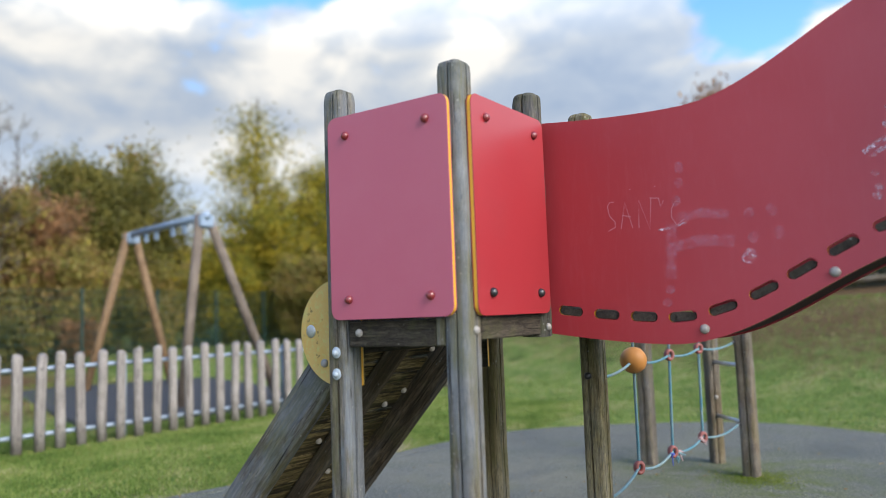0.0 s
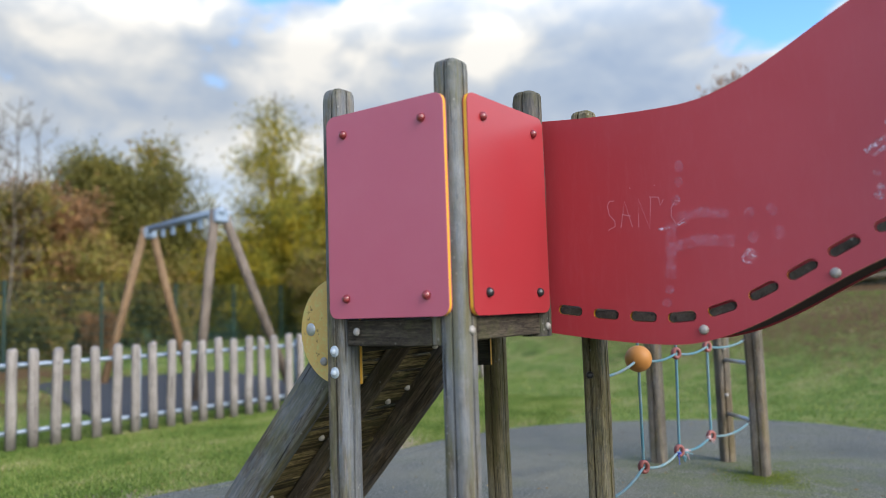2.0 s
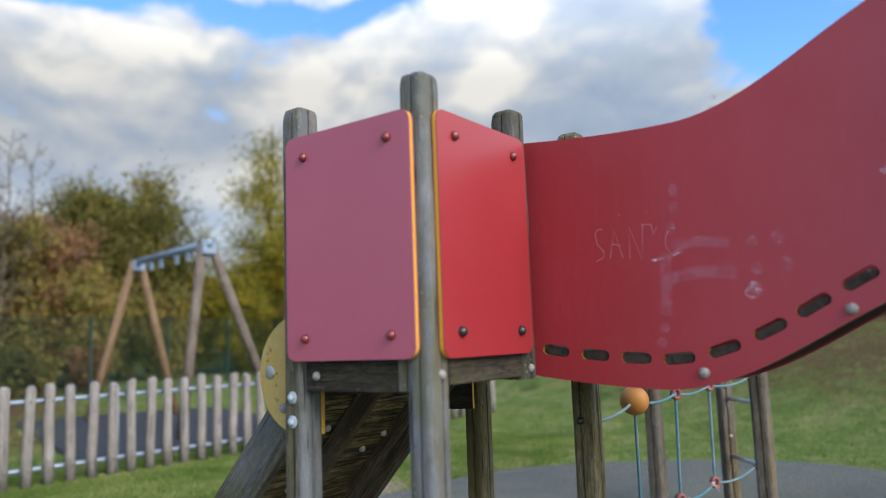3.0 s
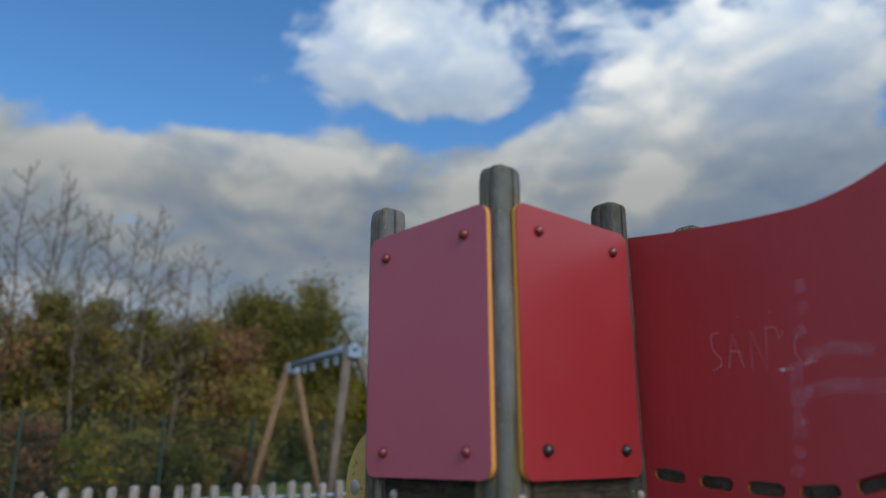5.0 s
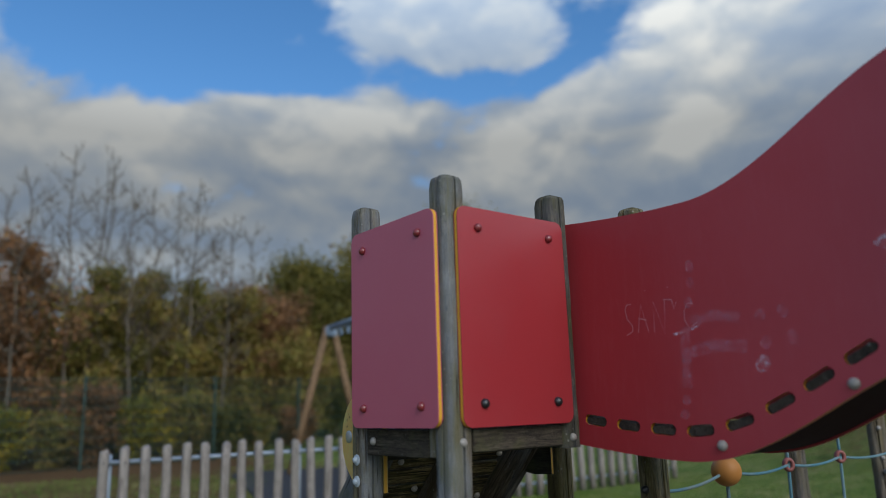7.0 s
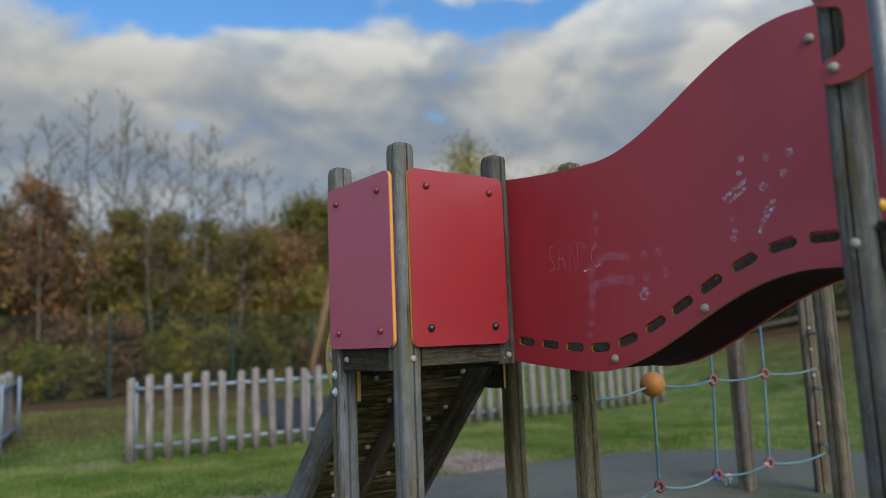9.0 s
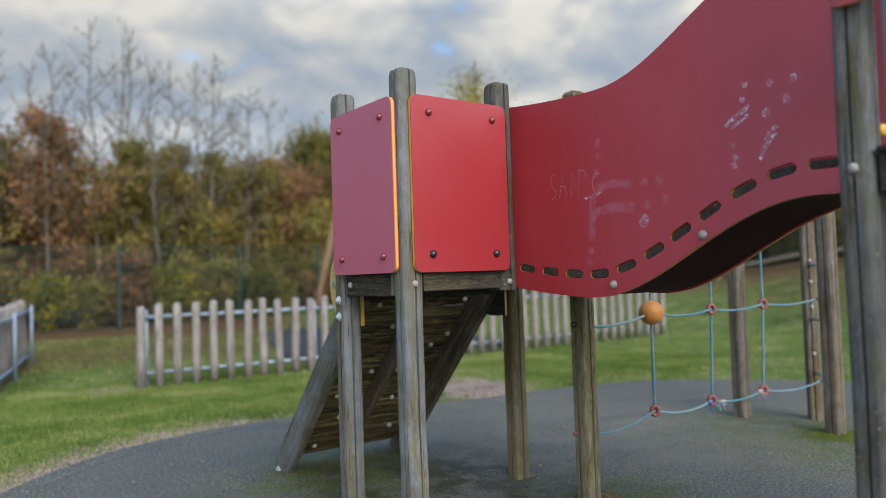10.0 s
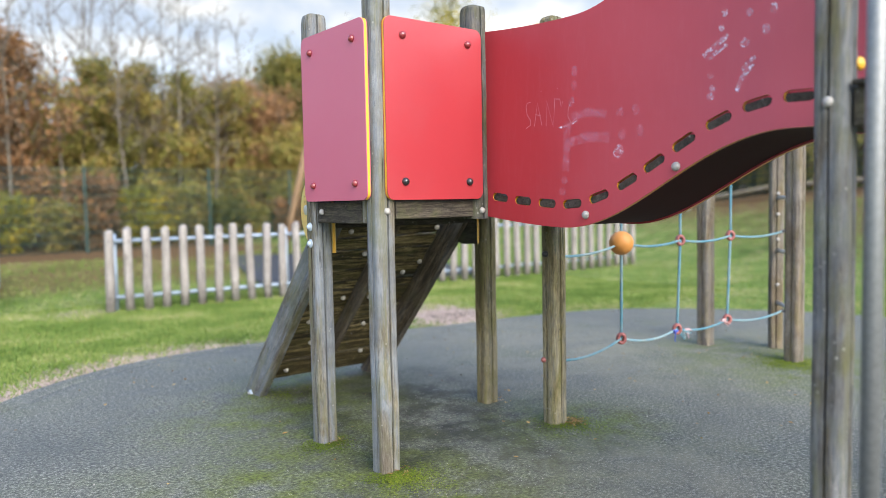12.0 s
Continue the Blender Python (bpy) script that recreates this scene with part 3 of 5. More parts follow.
def closed_curve(pts, step=8):
    res = []
    n = len(pts)
    for i in range(n):
        p0, p1, p2, p3 = (Vector(pts[(i + d) % n]) for d in (-1, 0, 1, 2))
        for j in range(step):
            t = j / step
            res.append(0.5 * ((2 * p1) + (p2 - p0) * t + (2 * p0 - 5 * p1 + 4 * p2 - p3) * t * t + (3 * p1 - p0 - 3 * p2 + p3) * t ** 3))
    return res


MAT_EDGE = np.array([tuple(p) for p in closed_curve(MAT_PLAN)])


def mat_distance(x, y):
    """How far points lie outside the safety surface (negative inside)."""
    x, y = np.asarray(x, float), np.asarray(y, float)
    best = np.full(x.shape, 1e9)
    inside = np.zeros(x.shape, bool)
    a, b = MAT_EDGE, np.roll(MAT_EDGE, -1, 0)
    for (ax, ay), (bx, by) in zip(a, b):
        dx, dy = bx - ax, by - ay
        t = np.clip(((x - ax) * dx + (y - ay) * dy) / (dx * dx + dy * dy), 0, 1)
        best = np.minimum(best, np.hypot(x - ax - t * dx, y - ay - t * dy))
        hit = ((ay > y) != (by > y)) & (x < (bx - ax) * (y - ay) / (by - ay + 1e-12) + ax)
        inside ^= hit
    return np.where(inside, -best, best)


def smooth01(x):
    x = np.clip(x, 0, 1)
    return x * x * (3 - 2 * x)


def land(x, y, d=None):
    """The height of the ground."""
    x, y = np.asarray(x, float), np.asarray(y, float)
    bank = x * 0.9 - y * 0.42
    z = 1.20 * smooth01((bank - 5.6) / 5.0) + 0.035 * np.clip(y - 8.0, 0, 14) + 0.07 * np.clip(bank - 11.0, 0, 18)
    z = z + 0.02 * np.sin(x * 1.3 + 0.4) * np.sin(y * 1.1) * smooth01((np.hypot(x - 2, y) - 4) / 4)
    z = z + 0.07 * np.exp(-((x - 3.3) / 1.1) ** 2 - ((y - 3.85) / 0.32) ** 2)
    d = mat_distance(x, y) if d is None else d
    return np.where(d < 0.35, -0.045 + 0.05 * smooth01(d / 0.3), z + 0.005 * smooth01((1.5 - d)))


def ground():
    def axis(lo, a, b, hi, fine):
        return np.concatenate([lo + (a - lo) * (1 - np.linspace(1, 0, 14)[:-1] ** 2.2), np.arange(a, b, fine), b + (hi - b) * np.linspace(0, 1, 14) ** 2.2])

    xs, ys = axis(-250, -4.5, 9.0, 300, 0.14), axis(-250, -5.5, 9.5, 400, 0.14)
    gx, gy = np.meshgrid(xs, ys, indexing="ij")
    d = mat_distance(gx, gy)
    gz = land(gx, gy, d)
    nx, ny = gx.shape
    idx = np.arange(nx * ny).reshape(nx, ny)
    faces = np.stack([idx[:-1, :-1], idx[1:, :-1], idx[1:, 1:], idx[:-1, 1:]], -1).reshape(-1, 4)
    me = bpy.data.meshes.new("ground")
    me.from_pydata(np.stack([gx, gy, gz], -1).reshape(-1, 3).tolist(), [], faces.tolist())
    soil = np.clip(1.05 - d / 0.48, 0, 1) * smooth01((1.6 - gx) / 1.2) + np.clip(1.0 - d / 0.14, 0, 1) * 0.6
    soil = np.maximum(soil, np.exp(-(((gx - 2.82) / 0.50) ** 2 + ((gy - 3.16) / 0.42) ** 2)) * 2.0)
    soil = np.maximum(soil, np.exp(-(((gx - 0.1) / 0.5) ** 2 + ((gy - 6.1) / 0.45) ** 2)) * 0.8)
    litter = 1.05 * smooth01((gy - 5.8) / 5.2) * smooth01((9 - gx) / 6) + 0.82 * smooth01((gx * 0.9 - gy * 0.42 - 5.0) / 4.4)
    for name, val in (("soil", soil), ("litter", litter)):
        me.attributes.new(name, "FLOAT", "POINT").data.foreach_set("value", val.ravel().astype(np.float32))
    me.materials.append(GROUND)
    me.shade_smooth()
    tagged(new("ground", me), "mown green grass with worn soil and fallen leaves", "ground", kind="structure")


ground()
MOSSY = [(-0.03, 0.0, 0.42), (-0.35, -0.2, 0.7), (-0.25, 0.35, 0.5), (-0.1, 1.05, 0.45), (0.0, 0.55, 0.42), (1.03, 0.0, 0.40), (3.2, -0.08, 0.75), (0.5, 1.6, 0.45), (3.3, 0.6, 0.3), (0.3, 1.25, 0.5), (-0.1, -0.25, 0.45)]


def safety_mat():
    edge = MAT_EDGE
    centre = edge.mean(0)
    n = len(edge)
    nxt, prv = np.roll(edge, -1, 0), np.roll(edge, 1, 0)
    tang = nxt - prv
    norm = np.stack([tang[:, 1], -tang[:, 0]], -1)
    norm /= np.linalg.norm(norm, axis=1)[:, None]
    if ((edge - centre) * norm).sum() < 0:
        norm = -norm
    bm = bmesh.new()
    lay = [(0.05, -0.04), (0.0, -0.010), (-0.02, -0.004), (-0.16, -0.003), (-0.175, -0.009), (-0.19, 0.0)]
    rings = [[bm.verts.new((*(edge[i] + norm[i] * o), z)) for i in range(n)] for o, z in lay]
    for a, b in zip(rings, rings[1:]):
        for i in range(n):
            bm.faces.new((a[i], a[(i + 1) % n], b[(i + 1) % n], b[i]))
    inner = edge + norm * -0.19
    steps = 42
    last = rings[-1]
    for s in range(1, steps):
        f = 1 - s / steps
        ring = [bm.verts.new((*(centre + (inner[i] - centre) * f), 0.0)) for i in range(n)]
        for i in range(n):
            bm.faces.new((last[i], last[(i + 1) % n], ring[(i + 1) % n], ring[i]))
        last = ring
    bm.faces.new(last)
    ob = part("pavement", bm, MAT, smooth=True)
    co = np.array([v.co[:] for v in ob.data.vertices])
    moss = np.zeros(len(co))
    for x, y, r in MOSSY:
        moss = np.maximum(moss, np.exp(-((co[:, 0] - x) ** 2 + (co[:, 1] - y) ** 2) / (r * r)))
    ob.data.attributes.new("moss", "FLOAT", "POINT").data.foreach_set("value", moss.astype(np.float32))
    # where the surface is darker: below the deck, the ramp and before the first post
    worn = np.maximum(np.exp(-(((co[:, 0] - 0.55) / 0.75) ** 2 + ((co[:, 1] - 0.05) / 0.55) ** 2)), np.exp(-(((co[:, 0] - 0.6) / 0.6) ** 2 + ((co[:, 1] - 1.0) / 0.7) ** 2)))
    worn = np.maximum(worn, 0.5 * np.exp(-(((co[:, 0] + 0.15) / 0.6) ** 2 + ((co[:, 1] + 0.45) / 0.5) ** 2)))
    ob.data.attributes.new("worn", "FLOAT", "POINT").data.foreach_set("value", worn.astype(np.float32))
    # where the surface is paler: beyond the net and before the tower
    paler_area = np.maximum(np.exp(-(((co[:, 0] - 2.6) / 1.5) ** 2 + ((co[:, 1] - 1.2) / 1.6) ** 2)), np.exp(-(((co[:, 0] - 0.9) / 0.8) ** 2 + ((co[:, 1] + 0.55) / 0.5) ** 2)))
    ob.data.attributes.new("paler_area", "FLOAT", "POINT").data.foreach_set("value", paler_area.astype(np.float32))
    tagged(ob, "wet dark grey rubber safety surface with algae and moss stains", "safety surface", kind="structure")


safety_mat()


# ---------------------------------------------------------------- first tower
PX, PY = (0.0, 0.515, 1.025), (0.047, 0.56)


def tower():
    t = thing("play_tower", (0, 0, 0), "weathered timber play tower with red panels on dark safety surface", "play tower")
    post(t, PX[0], PY[0], -0.1, 1.968, 1)
    post(t, PX[0], PY[1], -0.1, 1.971, 2)
    post(t, PX[2], PY[1], -0.1, 1.960, 3, mat=OLIVE_POST)
    post(t, PX[2] - 0.008, PY[0] - 0.004, -0.1, 1.998, 4, mat=OLIVE_POST)
    post(t, PX[1], PY[0], 1.035, 1.975, 5, mat=DARK_POST)
    # deck frame
    part("beam", box((PX[0] + 0.05, 0.005, 1.045), (PX[1] - 0.05, 0.05, 1.12)), BEAM_X, t)
    part("beam", box((PX[1] + 0.05, 0.02, 1.045), (PX[2] - 0.05, 0.065, 1.12)), BEAM_X, t)
    part("beam", box((PX[0] + 0.05, 0.54, 1.0), (PX[2] - 0.05, 0.585, 1.11)), BEAM_X, t)
    part("beam", box((-0.035, PY[0] + 0.086, 1.028), (0.01, PY[1] - 0.05, 1.12)), BEAM_Y, t)
    part("beam", box((PX[2] - 0.02, PY[0] + 0.05, 1.045), (PX[2] + 0.025, PY[1] - 0.05, 1.12)), BEAM_Y, t)
    for i in range(5):
        y = 0.055 + i * 0.1
        part("deck_board", box((PX[0] + 0.012, y, 1.122), (PX[2] - 0.022, y + 0.094, 1.15), 0.003), BEAM_X, t)
    part("bracket_block", box((-0.034, PY[0] + 0.05, 1.03), (0.04, PY[0] + 0.085, 1.125)), POST_WOOD, t, "pale blue-grey timber block")
    # red panels
    a = part("panel", plate([[(u + 0.2965, v + 1.489) for u, v in rounded(0.523, 0.727, 0.035)]], 0.019, lambda u, v, w: (-0.0685 + w, u, v)), [SHEEN_RED, YELLOW_EDGE], t, "red sheet panel with sky sheen in its colour and yellow edges")
    b = part("panel", plate([[(u + 0.2455, v + 1.489) for u, v in rounded(0.509, 0.731, 0.035)]], 0.019, lambda u, v, w: (u, -0.0215 + w, v)), [RED, YELLOW_EDGE], t, "bright red sheet panel with yellow edges")
    for y in (0.122, 0.474):
        for z in (1.195, 1.779):
            CAPS.put(a, (-0.0685, y, z), (-1, 0, 0), 0.0155, 0.017, RED_CAP)
    for x in (0.079, 0.421):
        CAPS.put(b, (x, -0.0215, 1.785), (0, -1, 0), 0.0155, 0.017, RED_CAP)
        CAPS.put(b, (x, -0.0215, 1.198), (0, -1, 0), 0.0165, 0.019, BLACK_CAP)
    for at, way in (((0.0, 0.0, 1.078), (0, -1, 0)), ((PX[1] - 0.005, 0.0, 1.072), (0, -1, 0)), ((-0.04, 0.455, 1.078), (-1, 0, 0))):
        CAPS.put(t, at, way, 0.0145, 0.014, CAP_GREY)
    for z in (1.010, 0.934):
        CAPS.put(t, (-0.0475, 0.56, z), (-1, 0, 0), 0.0205, 0.006, BOLT_STEEL, "washer")
        CAPS.put(t, (-0.0525, 0.56, z), (-1, 0, 0), 0.0125, 0.012, BOLT_STEEL)
    CAPS.put(t, (PX[2] - 0.047, 0.072, 0.318), (-1, 0, 0), 0.015, 0.024, PINK_CLAMP, "rope_anchor")
    CAPS.put(t, (PX[2] - 0.0545, 0.05, 0.848), (-1, 0, 0), 0.016, 0.026, BLACK_CAP, "rope_anchor")
    # rounded yellow side panels beside the ramp's head
    for x, way in ((0.052, -1), (PX[2] - 0.082, 1)):
        o = [(0.535, 0.885), (0.535, 1.275)] + [(0.635 + 0.2 * math.sin(radians(q)), 1.08 + 0.2 * math.cos(radians(q))) for q in range(0, 181, 10)]
        # the far panel's shade is put into its colour: dark timber for yellow
        y = part("side_panel", plate([o], 0.019, lambda u, v, w: (x + w, u, v)), [YELLOW if way < 0 else BEAM_Y, YELLOW_EDGE], t, "weathered yellow rounded side panel" if way < 0 else "rounded side panel with yellow edge, darkened for shade")
        CAPS.put(y, (x, 0.782, 1.086), (-1, 0, 0), 0.025, 0.005, STEEL, "hole_plug")
        CAPS.put(y, (x, 0.712, 0.965), (-1, 0, 0), 0.0165, 0.016, CAP_GREY)


tower()


# ---------------------------------------------------------------- climbing ramp
def ramp():
    tilt = 47.4
    t = thing("climbing_ramp", (0, 0, 0), "algae-stained timber climbing ramp leaning up to the tower deck", "ramp", m=pose(0.53, 1.703, 0.0, tilt, 0, 180))
    length = 1.57
    for x, top, mat in ((-0.412, 0.026, RAIL_TAN), (0.0, -0.001, RAIL_TAN), (0.400, 0.026, RAIL_WOOD)):
        w, deep = (0.024, -0.132) if x else (0.018, -0.085)
        part("rail", box((x - w, 0.0 if x else 0.06, deep), (x + w, length, top), 0.005), mat, t)
    rng = random.Random(5)
    y = 0.07
    while y < length - 0.1:
        h = rng.uniform(0.074, 0.098)
        ob = part("plank", box((-0.387, y, 0.0), (0.375, y + h - rng.uniform(0.004, 0.011), 0.022), 0.004), PLANK_WOOD, t)
        ob.location.z = rng.uniform(0, 0.009)
        ob.rotation_euler.z = rng.uniform(-0.008, 0.008)
        y += h
    for x, y in ((0.206, 1.318), (0.054, 1.143), (0.052, 0.786), (0.21, 0.604), (0.316, 0.516), (0.315, 0.247), (0.212, 0.155), (-0.283, 0.238), (-0.129, 0.771), (-0.281, 0.964), (-0.365, 1.046),
                 (-0.355, 1.322), (0.30, 0.95), (-0.19, 0.52), (-0.10, 1.20), (0.13, 0.40)):
        CAPS.put(t, (x, y, 0.003), (0, 0, -1), 0.0150, 0.017, NUT_PALE, "hold_nut")
    for x, y, z, r in ((-0.2, 0.35, 0.022, 0.035), (0.18, 0.55, 0.022, 0.04), (-0.1, 0.8, 0.022, 0.035), (0.2, 1.05, 0.022, 0.04), (-0.22, 1.25, 0.022, 0.035)):
        CAPS.put(t, (x, y, z), (0, 0, 1), r, 0.03, RED_CAP, "hand_hold")
    for x in (0.424, -0.436):
        CAPS.put(t, (x, 0.035, -0.05), (1 if x > 0 else -1, 0, 0), 0.030, 0.009, BOLT_STEEL, "washer")
        CAPS.put(t, (x + (0.007 if x > 0 else -0.007), 0.035, -0.05), (1 if x > 0 else -1, 0, 0), 0.017, 0.016, CAP_GREY)


ramp()


# ---------------------------------------------------------------- bridge
Y_LOW, Y_TOP, Z_LOW, Z_TOP = -0.45, -1.35, 1.0, 1.315


def sway(y):
    """The height of the bridge's lower edge, rising in an S from the first tower to the second."""
    if y > Y_LOW:
        return Z_LOW + 0.043 * ((y - Y_LOW) / -Y_LOW) ** 1.5
    if y > Y_TOP:
        return Z_LOW + (Z_TOP - Z_LOW) * (1 - math.cos(math.pi * (y - Y_LOW) / (Y_TOP - Y_LOW))) / 2
    return Z_TOP - 0.03 * (Y_TOP - y)


def crest(y):
    """The height of the bridge's upper edge."""
    if y > -0.47:
        return 1.827 + 0.033 * ((y + 0.47) / 0.48) ** 1.7
    if y > -0.50:
        return 1.827
    if y > -1.34:
        return 1.827 + 0.300 * (1 - math.cos(math.pi * (y + 0.50) / -0.84)) / 2
    return 2.127 - 0.08 * (-1.34 - y)


def sway_angle(y):
    return math.atan2(sway(y + 0.005) - sway(y - 0.005), 0.01)


TREADS = (-0.068, -0.209, -0.348, -0.484, -0.619, -0.750, -0.868, -0.988, -1.118, -1.250, -1.382, -1.51)


def bridge():
    t = thing("curved_bridge", (0.775, -0.762, 0), "curved bridge with wavy red side panels and weathered slat treads", "bridge")
    off = Vector((0.775, -0.75, 0))
    ys = [0.019 - i * (1.596 / 60) for i in range(61)]
    outline = [(y, sway(y)) for y in ys] + [(y, crest(y)) for y in reversed(ys)]
    slots = []
    for y in TREADS:
        a = sway_angle(y)
        c, s = math.cos(a), math.sin(a)
        z = sway(y) + 0.094
        slots.append([(y + u * c - v * s, z + u * s + v * c) for u, v in rounded(0.098, 0.036, 0.0175, 5)])
    for x, side in ((0.548, "near"), (0.985, "far")):
        p = part("side_panel", plate([outline, *slots], 0.019, lambda u, v, w: Vector((x + w, u, v)) - off), [MID_RED, YELLOW_EDGE], t, "wavy red side panel with yellow edges and chalk marks" if side == "near" else "wavy red side panel with yellow edges")
        if side == "near":
            for y, z in ((-0.556, 1.051), (-0.960, 1.218), (-1.40, 2.02)):
                CAPS.put(p, Vector((x, y, z)) - off, (-1, 0, 0), 0.0165, 0.016, CAP_GREY)
            near = p
    # added dark sheet in place of the shade below the treads
    bm = bmesh.new()
    rows = [[bm.verts.new(Vector((xx, y, sway(y) + zz)) - off) for xx, zz in ((0.569, 0.008), (0.983, 0.008), (0.983, 0.042), (0.569, 0.042))] for y in ys]
    for one, two in zip(rows, rows[1:]):
        for j in range(4):
            bm.faces.new((one[j], one[(j + 1) % 4], two[(j + 1) % 4], two[j]))
    bm.faces.new(rows[0])
    bm.faces.new(rows[-1][::-1])
    part("floor_belt", bm, UNDER_SHADE, t, "dark sheet added beneath the treads as shade")
    for i, y in enumerate(TREADS):
        a = sway_angle(y)
        bm = bmesh.new()
        prof = rounded(0.087, 0.0255, 0.0115, 4)
        rings = [[bm.verts.new((xx - off.x, u, v)) for u, v in prof] for xx in (0.5525, 0.56, 0.99, 1.0)]
        n = len(prof)
        for r0, r1 in zip(rings, rings[1:]):
            for j in range(n):
                bm.faces.new((r0[j], r0[(j + 1) % n], r1[(j + 1) % n], r1[j]))
        bm.faces.new(rings[0])
        bm.faces.new(rings[-1][::-1])
        ob = part("tread", bm, TREAD_WOOD, t)
        ob.matrix_basis = Matrix.Translation((0, y - off.y, sway(y) + 0.0912)) @ Matrix.Rotation(a, 4, "X")
    # rods take the same shade colour as the sheet
    for y in (-0.553, -0.959, -1.40):
        z = sway(y) + 0.024
        part("cross_rod", tube(bmesh.new(), [Vector((0.56, y, z)) - off, Vector((0.99, y, z)) - off], 0.012, 8), UNDER_SHADE, t)
    # chalk scribbles and scratches on the near panel
    face = 0.548 - 0.0012 - off.x

    def smear(pts, w, mat=CHALK, name="chalk_mark"):
        """A flat stroke of one width on the panel's face."""
        bm = bmesh.new()
        pts = [Vector(p) for p in pts]
        soft = bm.verts.layers.float.new("soft")
        rows = []
        for i, p in enumerate(pts):
            d = (pts[min(i + 1, len(pts) - 1)] - pts[max(i - 1, 0)]).normalized()
            q = Vector((-d.y, d.x)) * w / 2
            rows.append([bm.verts.new((face, p.x + q.x * g - off.y, p.y + q.y * g)) for g in (1.0, 0.5, -0.5, -1.0)])
            for v, g in zip(rows[-1], (0.0, 1.0, 1.0, 0.0) if mat is not SCRATCH else (1.0,) * 4):
                v[soft] = g if mat is CHALK or 0 < i < len(pts) - 1 else g * 0.6
        for one, two in zip(rows, rows[1:]):
            for j in range(3):
                bm.faces.new((one[j], two[j], two[j + 1], one[j + 1]))
        part(name, bm, mat, near)

    def dab(y, z, r):
        """A dab of chalk with a stronger rim."""
        bm = bmesh.new()
        soft = bm.verts.layers.float.new("soft")

        def ring(g, strength, lift):
            vs = []
            for q in (math.tau * j / 20 for j in range(20)):
                v = bm.verts.new((face - lift, y - off.y + r * g * (0.88 + 0.14 * math.sin(2 * q + y * 40)) * math.cos(q), z + r * g * math.sin(q)))
                v[soft] = strength
                vs.append(v)
            return vs

        edge = [ring(1.05, 0.0, 0.0004), ring(0.92, 1.0, 0.0004), ring(0.66, 0.0, 0.0004)]
        start = int(abs(y) * 1000) % 20
        for j in range(12):
            a, b = (start + j) % 20, (start + j + 1) % 20
            for one, two in zip(edge, edge[1:]):
                bm.faces.new((one[a], one[b], two[b], two[a]))
        disc = [ring(1.0, 0.0, 0.0), ring(0.75, 0.6, 0.0)]
        for a in range(20):
            bm.faces.new((disc[0][a], disc[0][(a + 1) % 20], disc[1][(a + 1) % 20], disc[1][a]))
        bm.faces.new(disc[1])
        part("chalk_mark", bm, CHALK if y < -1.0 or z < 1.3 and y < -0.7 else FAINT, near)

    for y, z, r in ((-0.503, 1.61, 0.021), (-0.50, 1.556, 0.019), (-0.486, 1.497, 0.020), (-0.447, 1.19, 0.017), (-0.438, 1.143, 0.018), (-0.722, 1.428, 0.019), (-0.793, 1.432, 0.020),
                    (-0.733, 1.347, 0.019), (-0.813, 1.355, 0.022), (-0.716, 1.286, 0.027), (-1.14, 1.701, 0.014), (-1.224, 1.686, 0.013), (-1.303, 1.682, 0.016), (-1.209, 1.595, 0.016),
                    (-1.279, 1.623, 0.016), (-1.098, 1.465, 0.013), (-1.09, 1.442, 0.014), (-1.13, 1.655, 0.012), (-1.09, 1.51, 0.011)):
        dab(y, z, r)
    smear([(-0.465, 1.42), (-0.460, 1.32), (-0.454, 1.225)], 0.046, FAINT)
    smear([(-0.482, 1.434), (-0.57, 1.445), (-0.66, 1.428)], 0.042, FAINT)
    smear([(-0.457, 1.335), (-0.56, 1.352), (-0.672, 1.340)], 0.048, FAINT)
    smear([(-1.063, 1.576), (-1.11, 1.605), (-1.154, 1.627)], 0.022)
    smear([(-1.08, 1.560), (-1.12, 1.585), (-1.15, 1.60)], 0.016)
    smear([(-1.183, 1.444), (-1.20, 1.485), (-1.239, 1.527)], 0.020)
    smear([(-1.20, 1.51), (-1.225, 1.535), (-1.245, 1.545)], 0.016)
    smear([(-0.419, 1.398), (-0.47, 1.405), (-0.519, 1.417)], 0.010)
    for pts in (((-0.263, 1.518), (-0.245, 1.518), (-0.236, 1.503), (-0.242, 1.468), (-0.262, 1.445), (-0.262, 1.425), (-0.235, 1.413)), ((-0.284, 1.418), (-0.302, 1.511), (-0.327, 1.417)),
                ((-0.290, 1.466), (-0.322, 1.457)), ((-0.350, 1.414), (-0.354, 1.514), (-0.390, 1.406), (-0.399, 1.514)), ((-0.394, 1.517), (-0.426, 1.513), (-0.433, 1.481), (-0.443, 1.503)),
                ((-0.502, 1.490), (-0.485, 1.495), (-0.470, 1.471), (-0.468, 1.440), (-0.485, 1.412), (-0.513, 1.430)),
                ((-0.322, 1.557), (-0.326, 1.557)), ((-0.413, 1.556), (-0.417, 1.556))):
        smear(pts, 0.0027, SCRATCH, "scratch")


bridge()


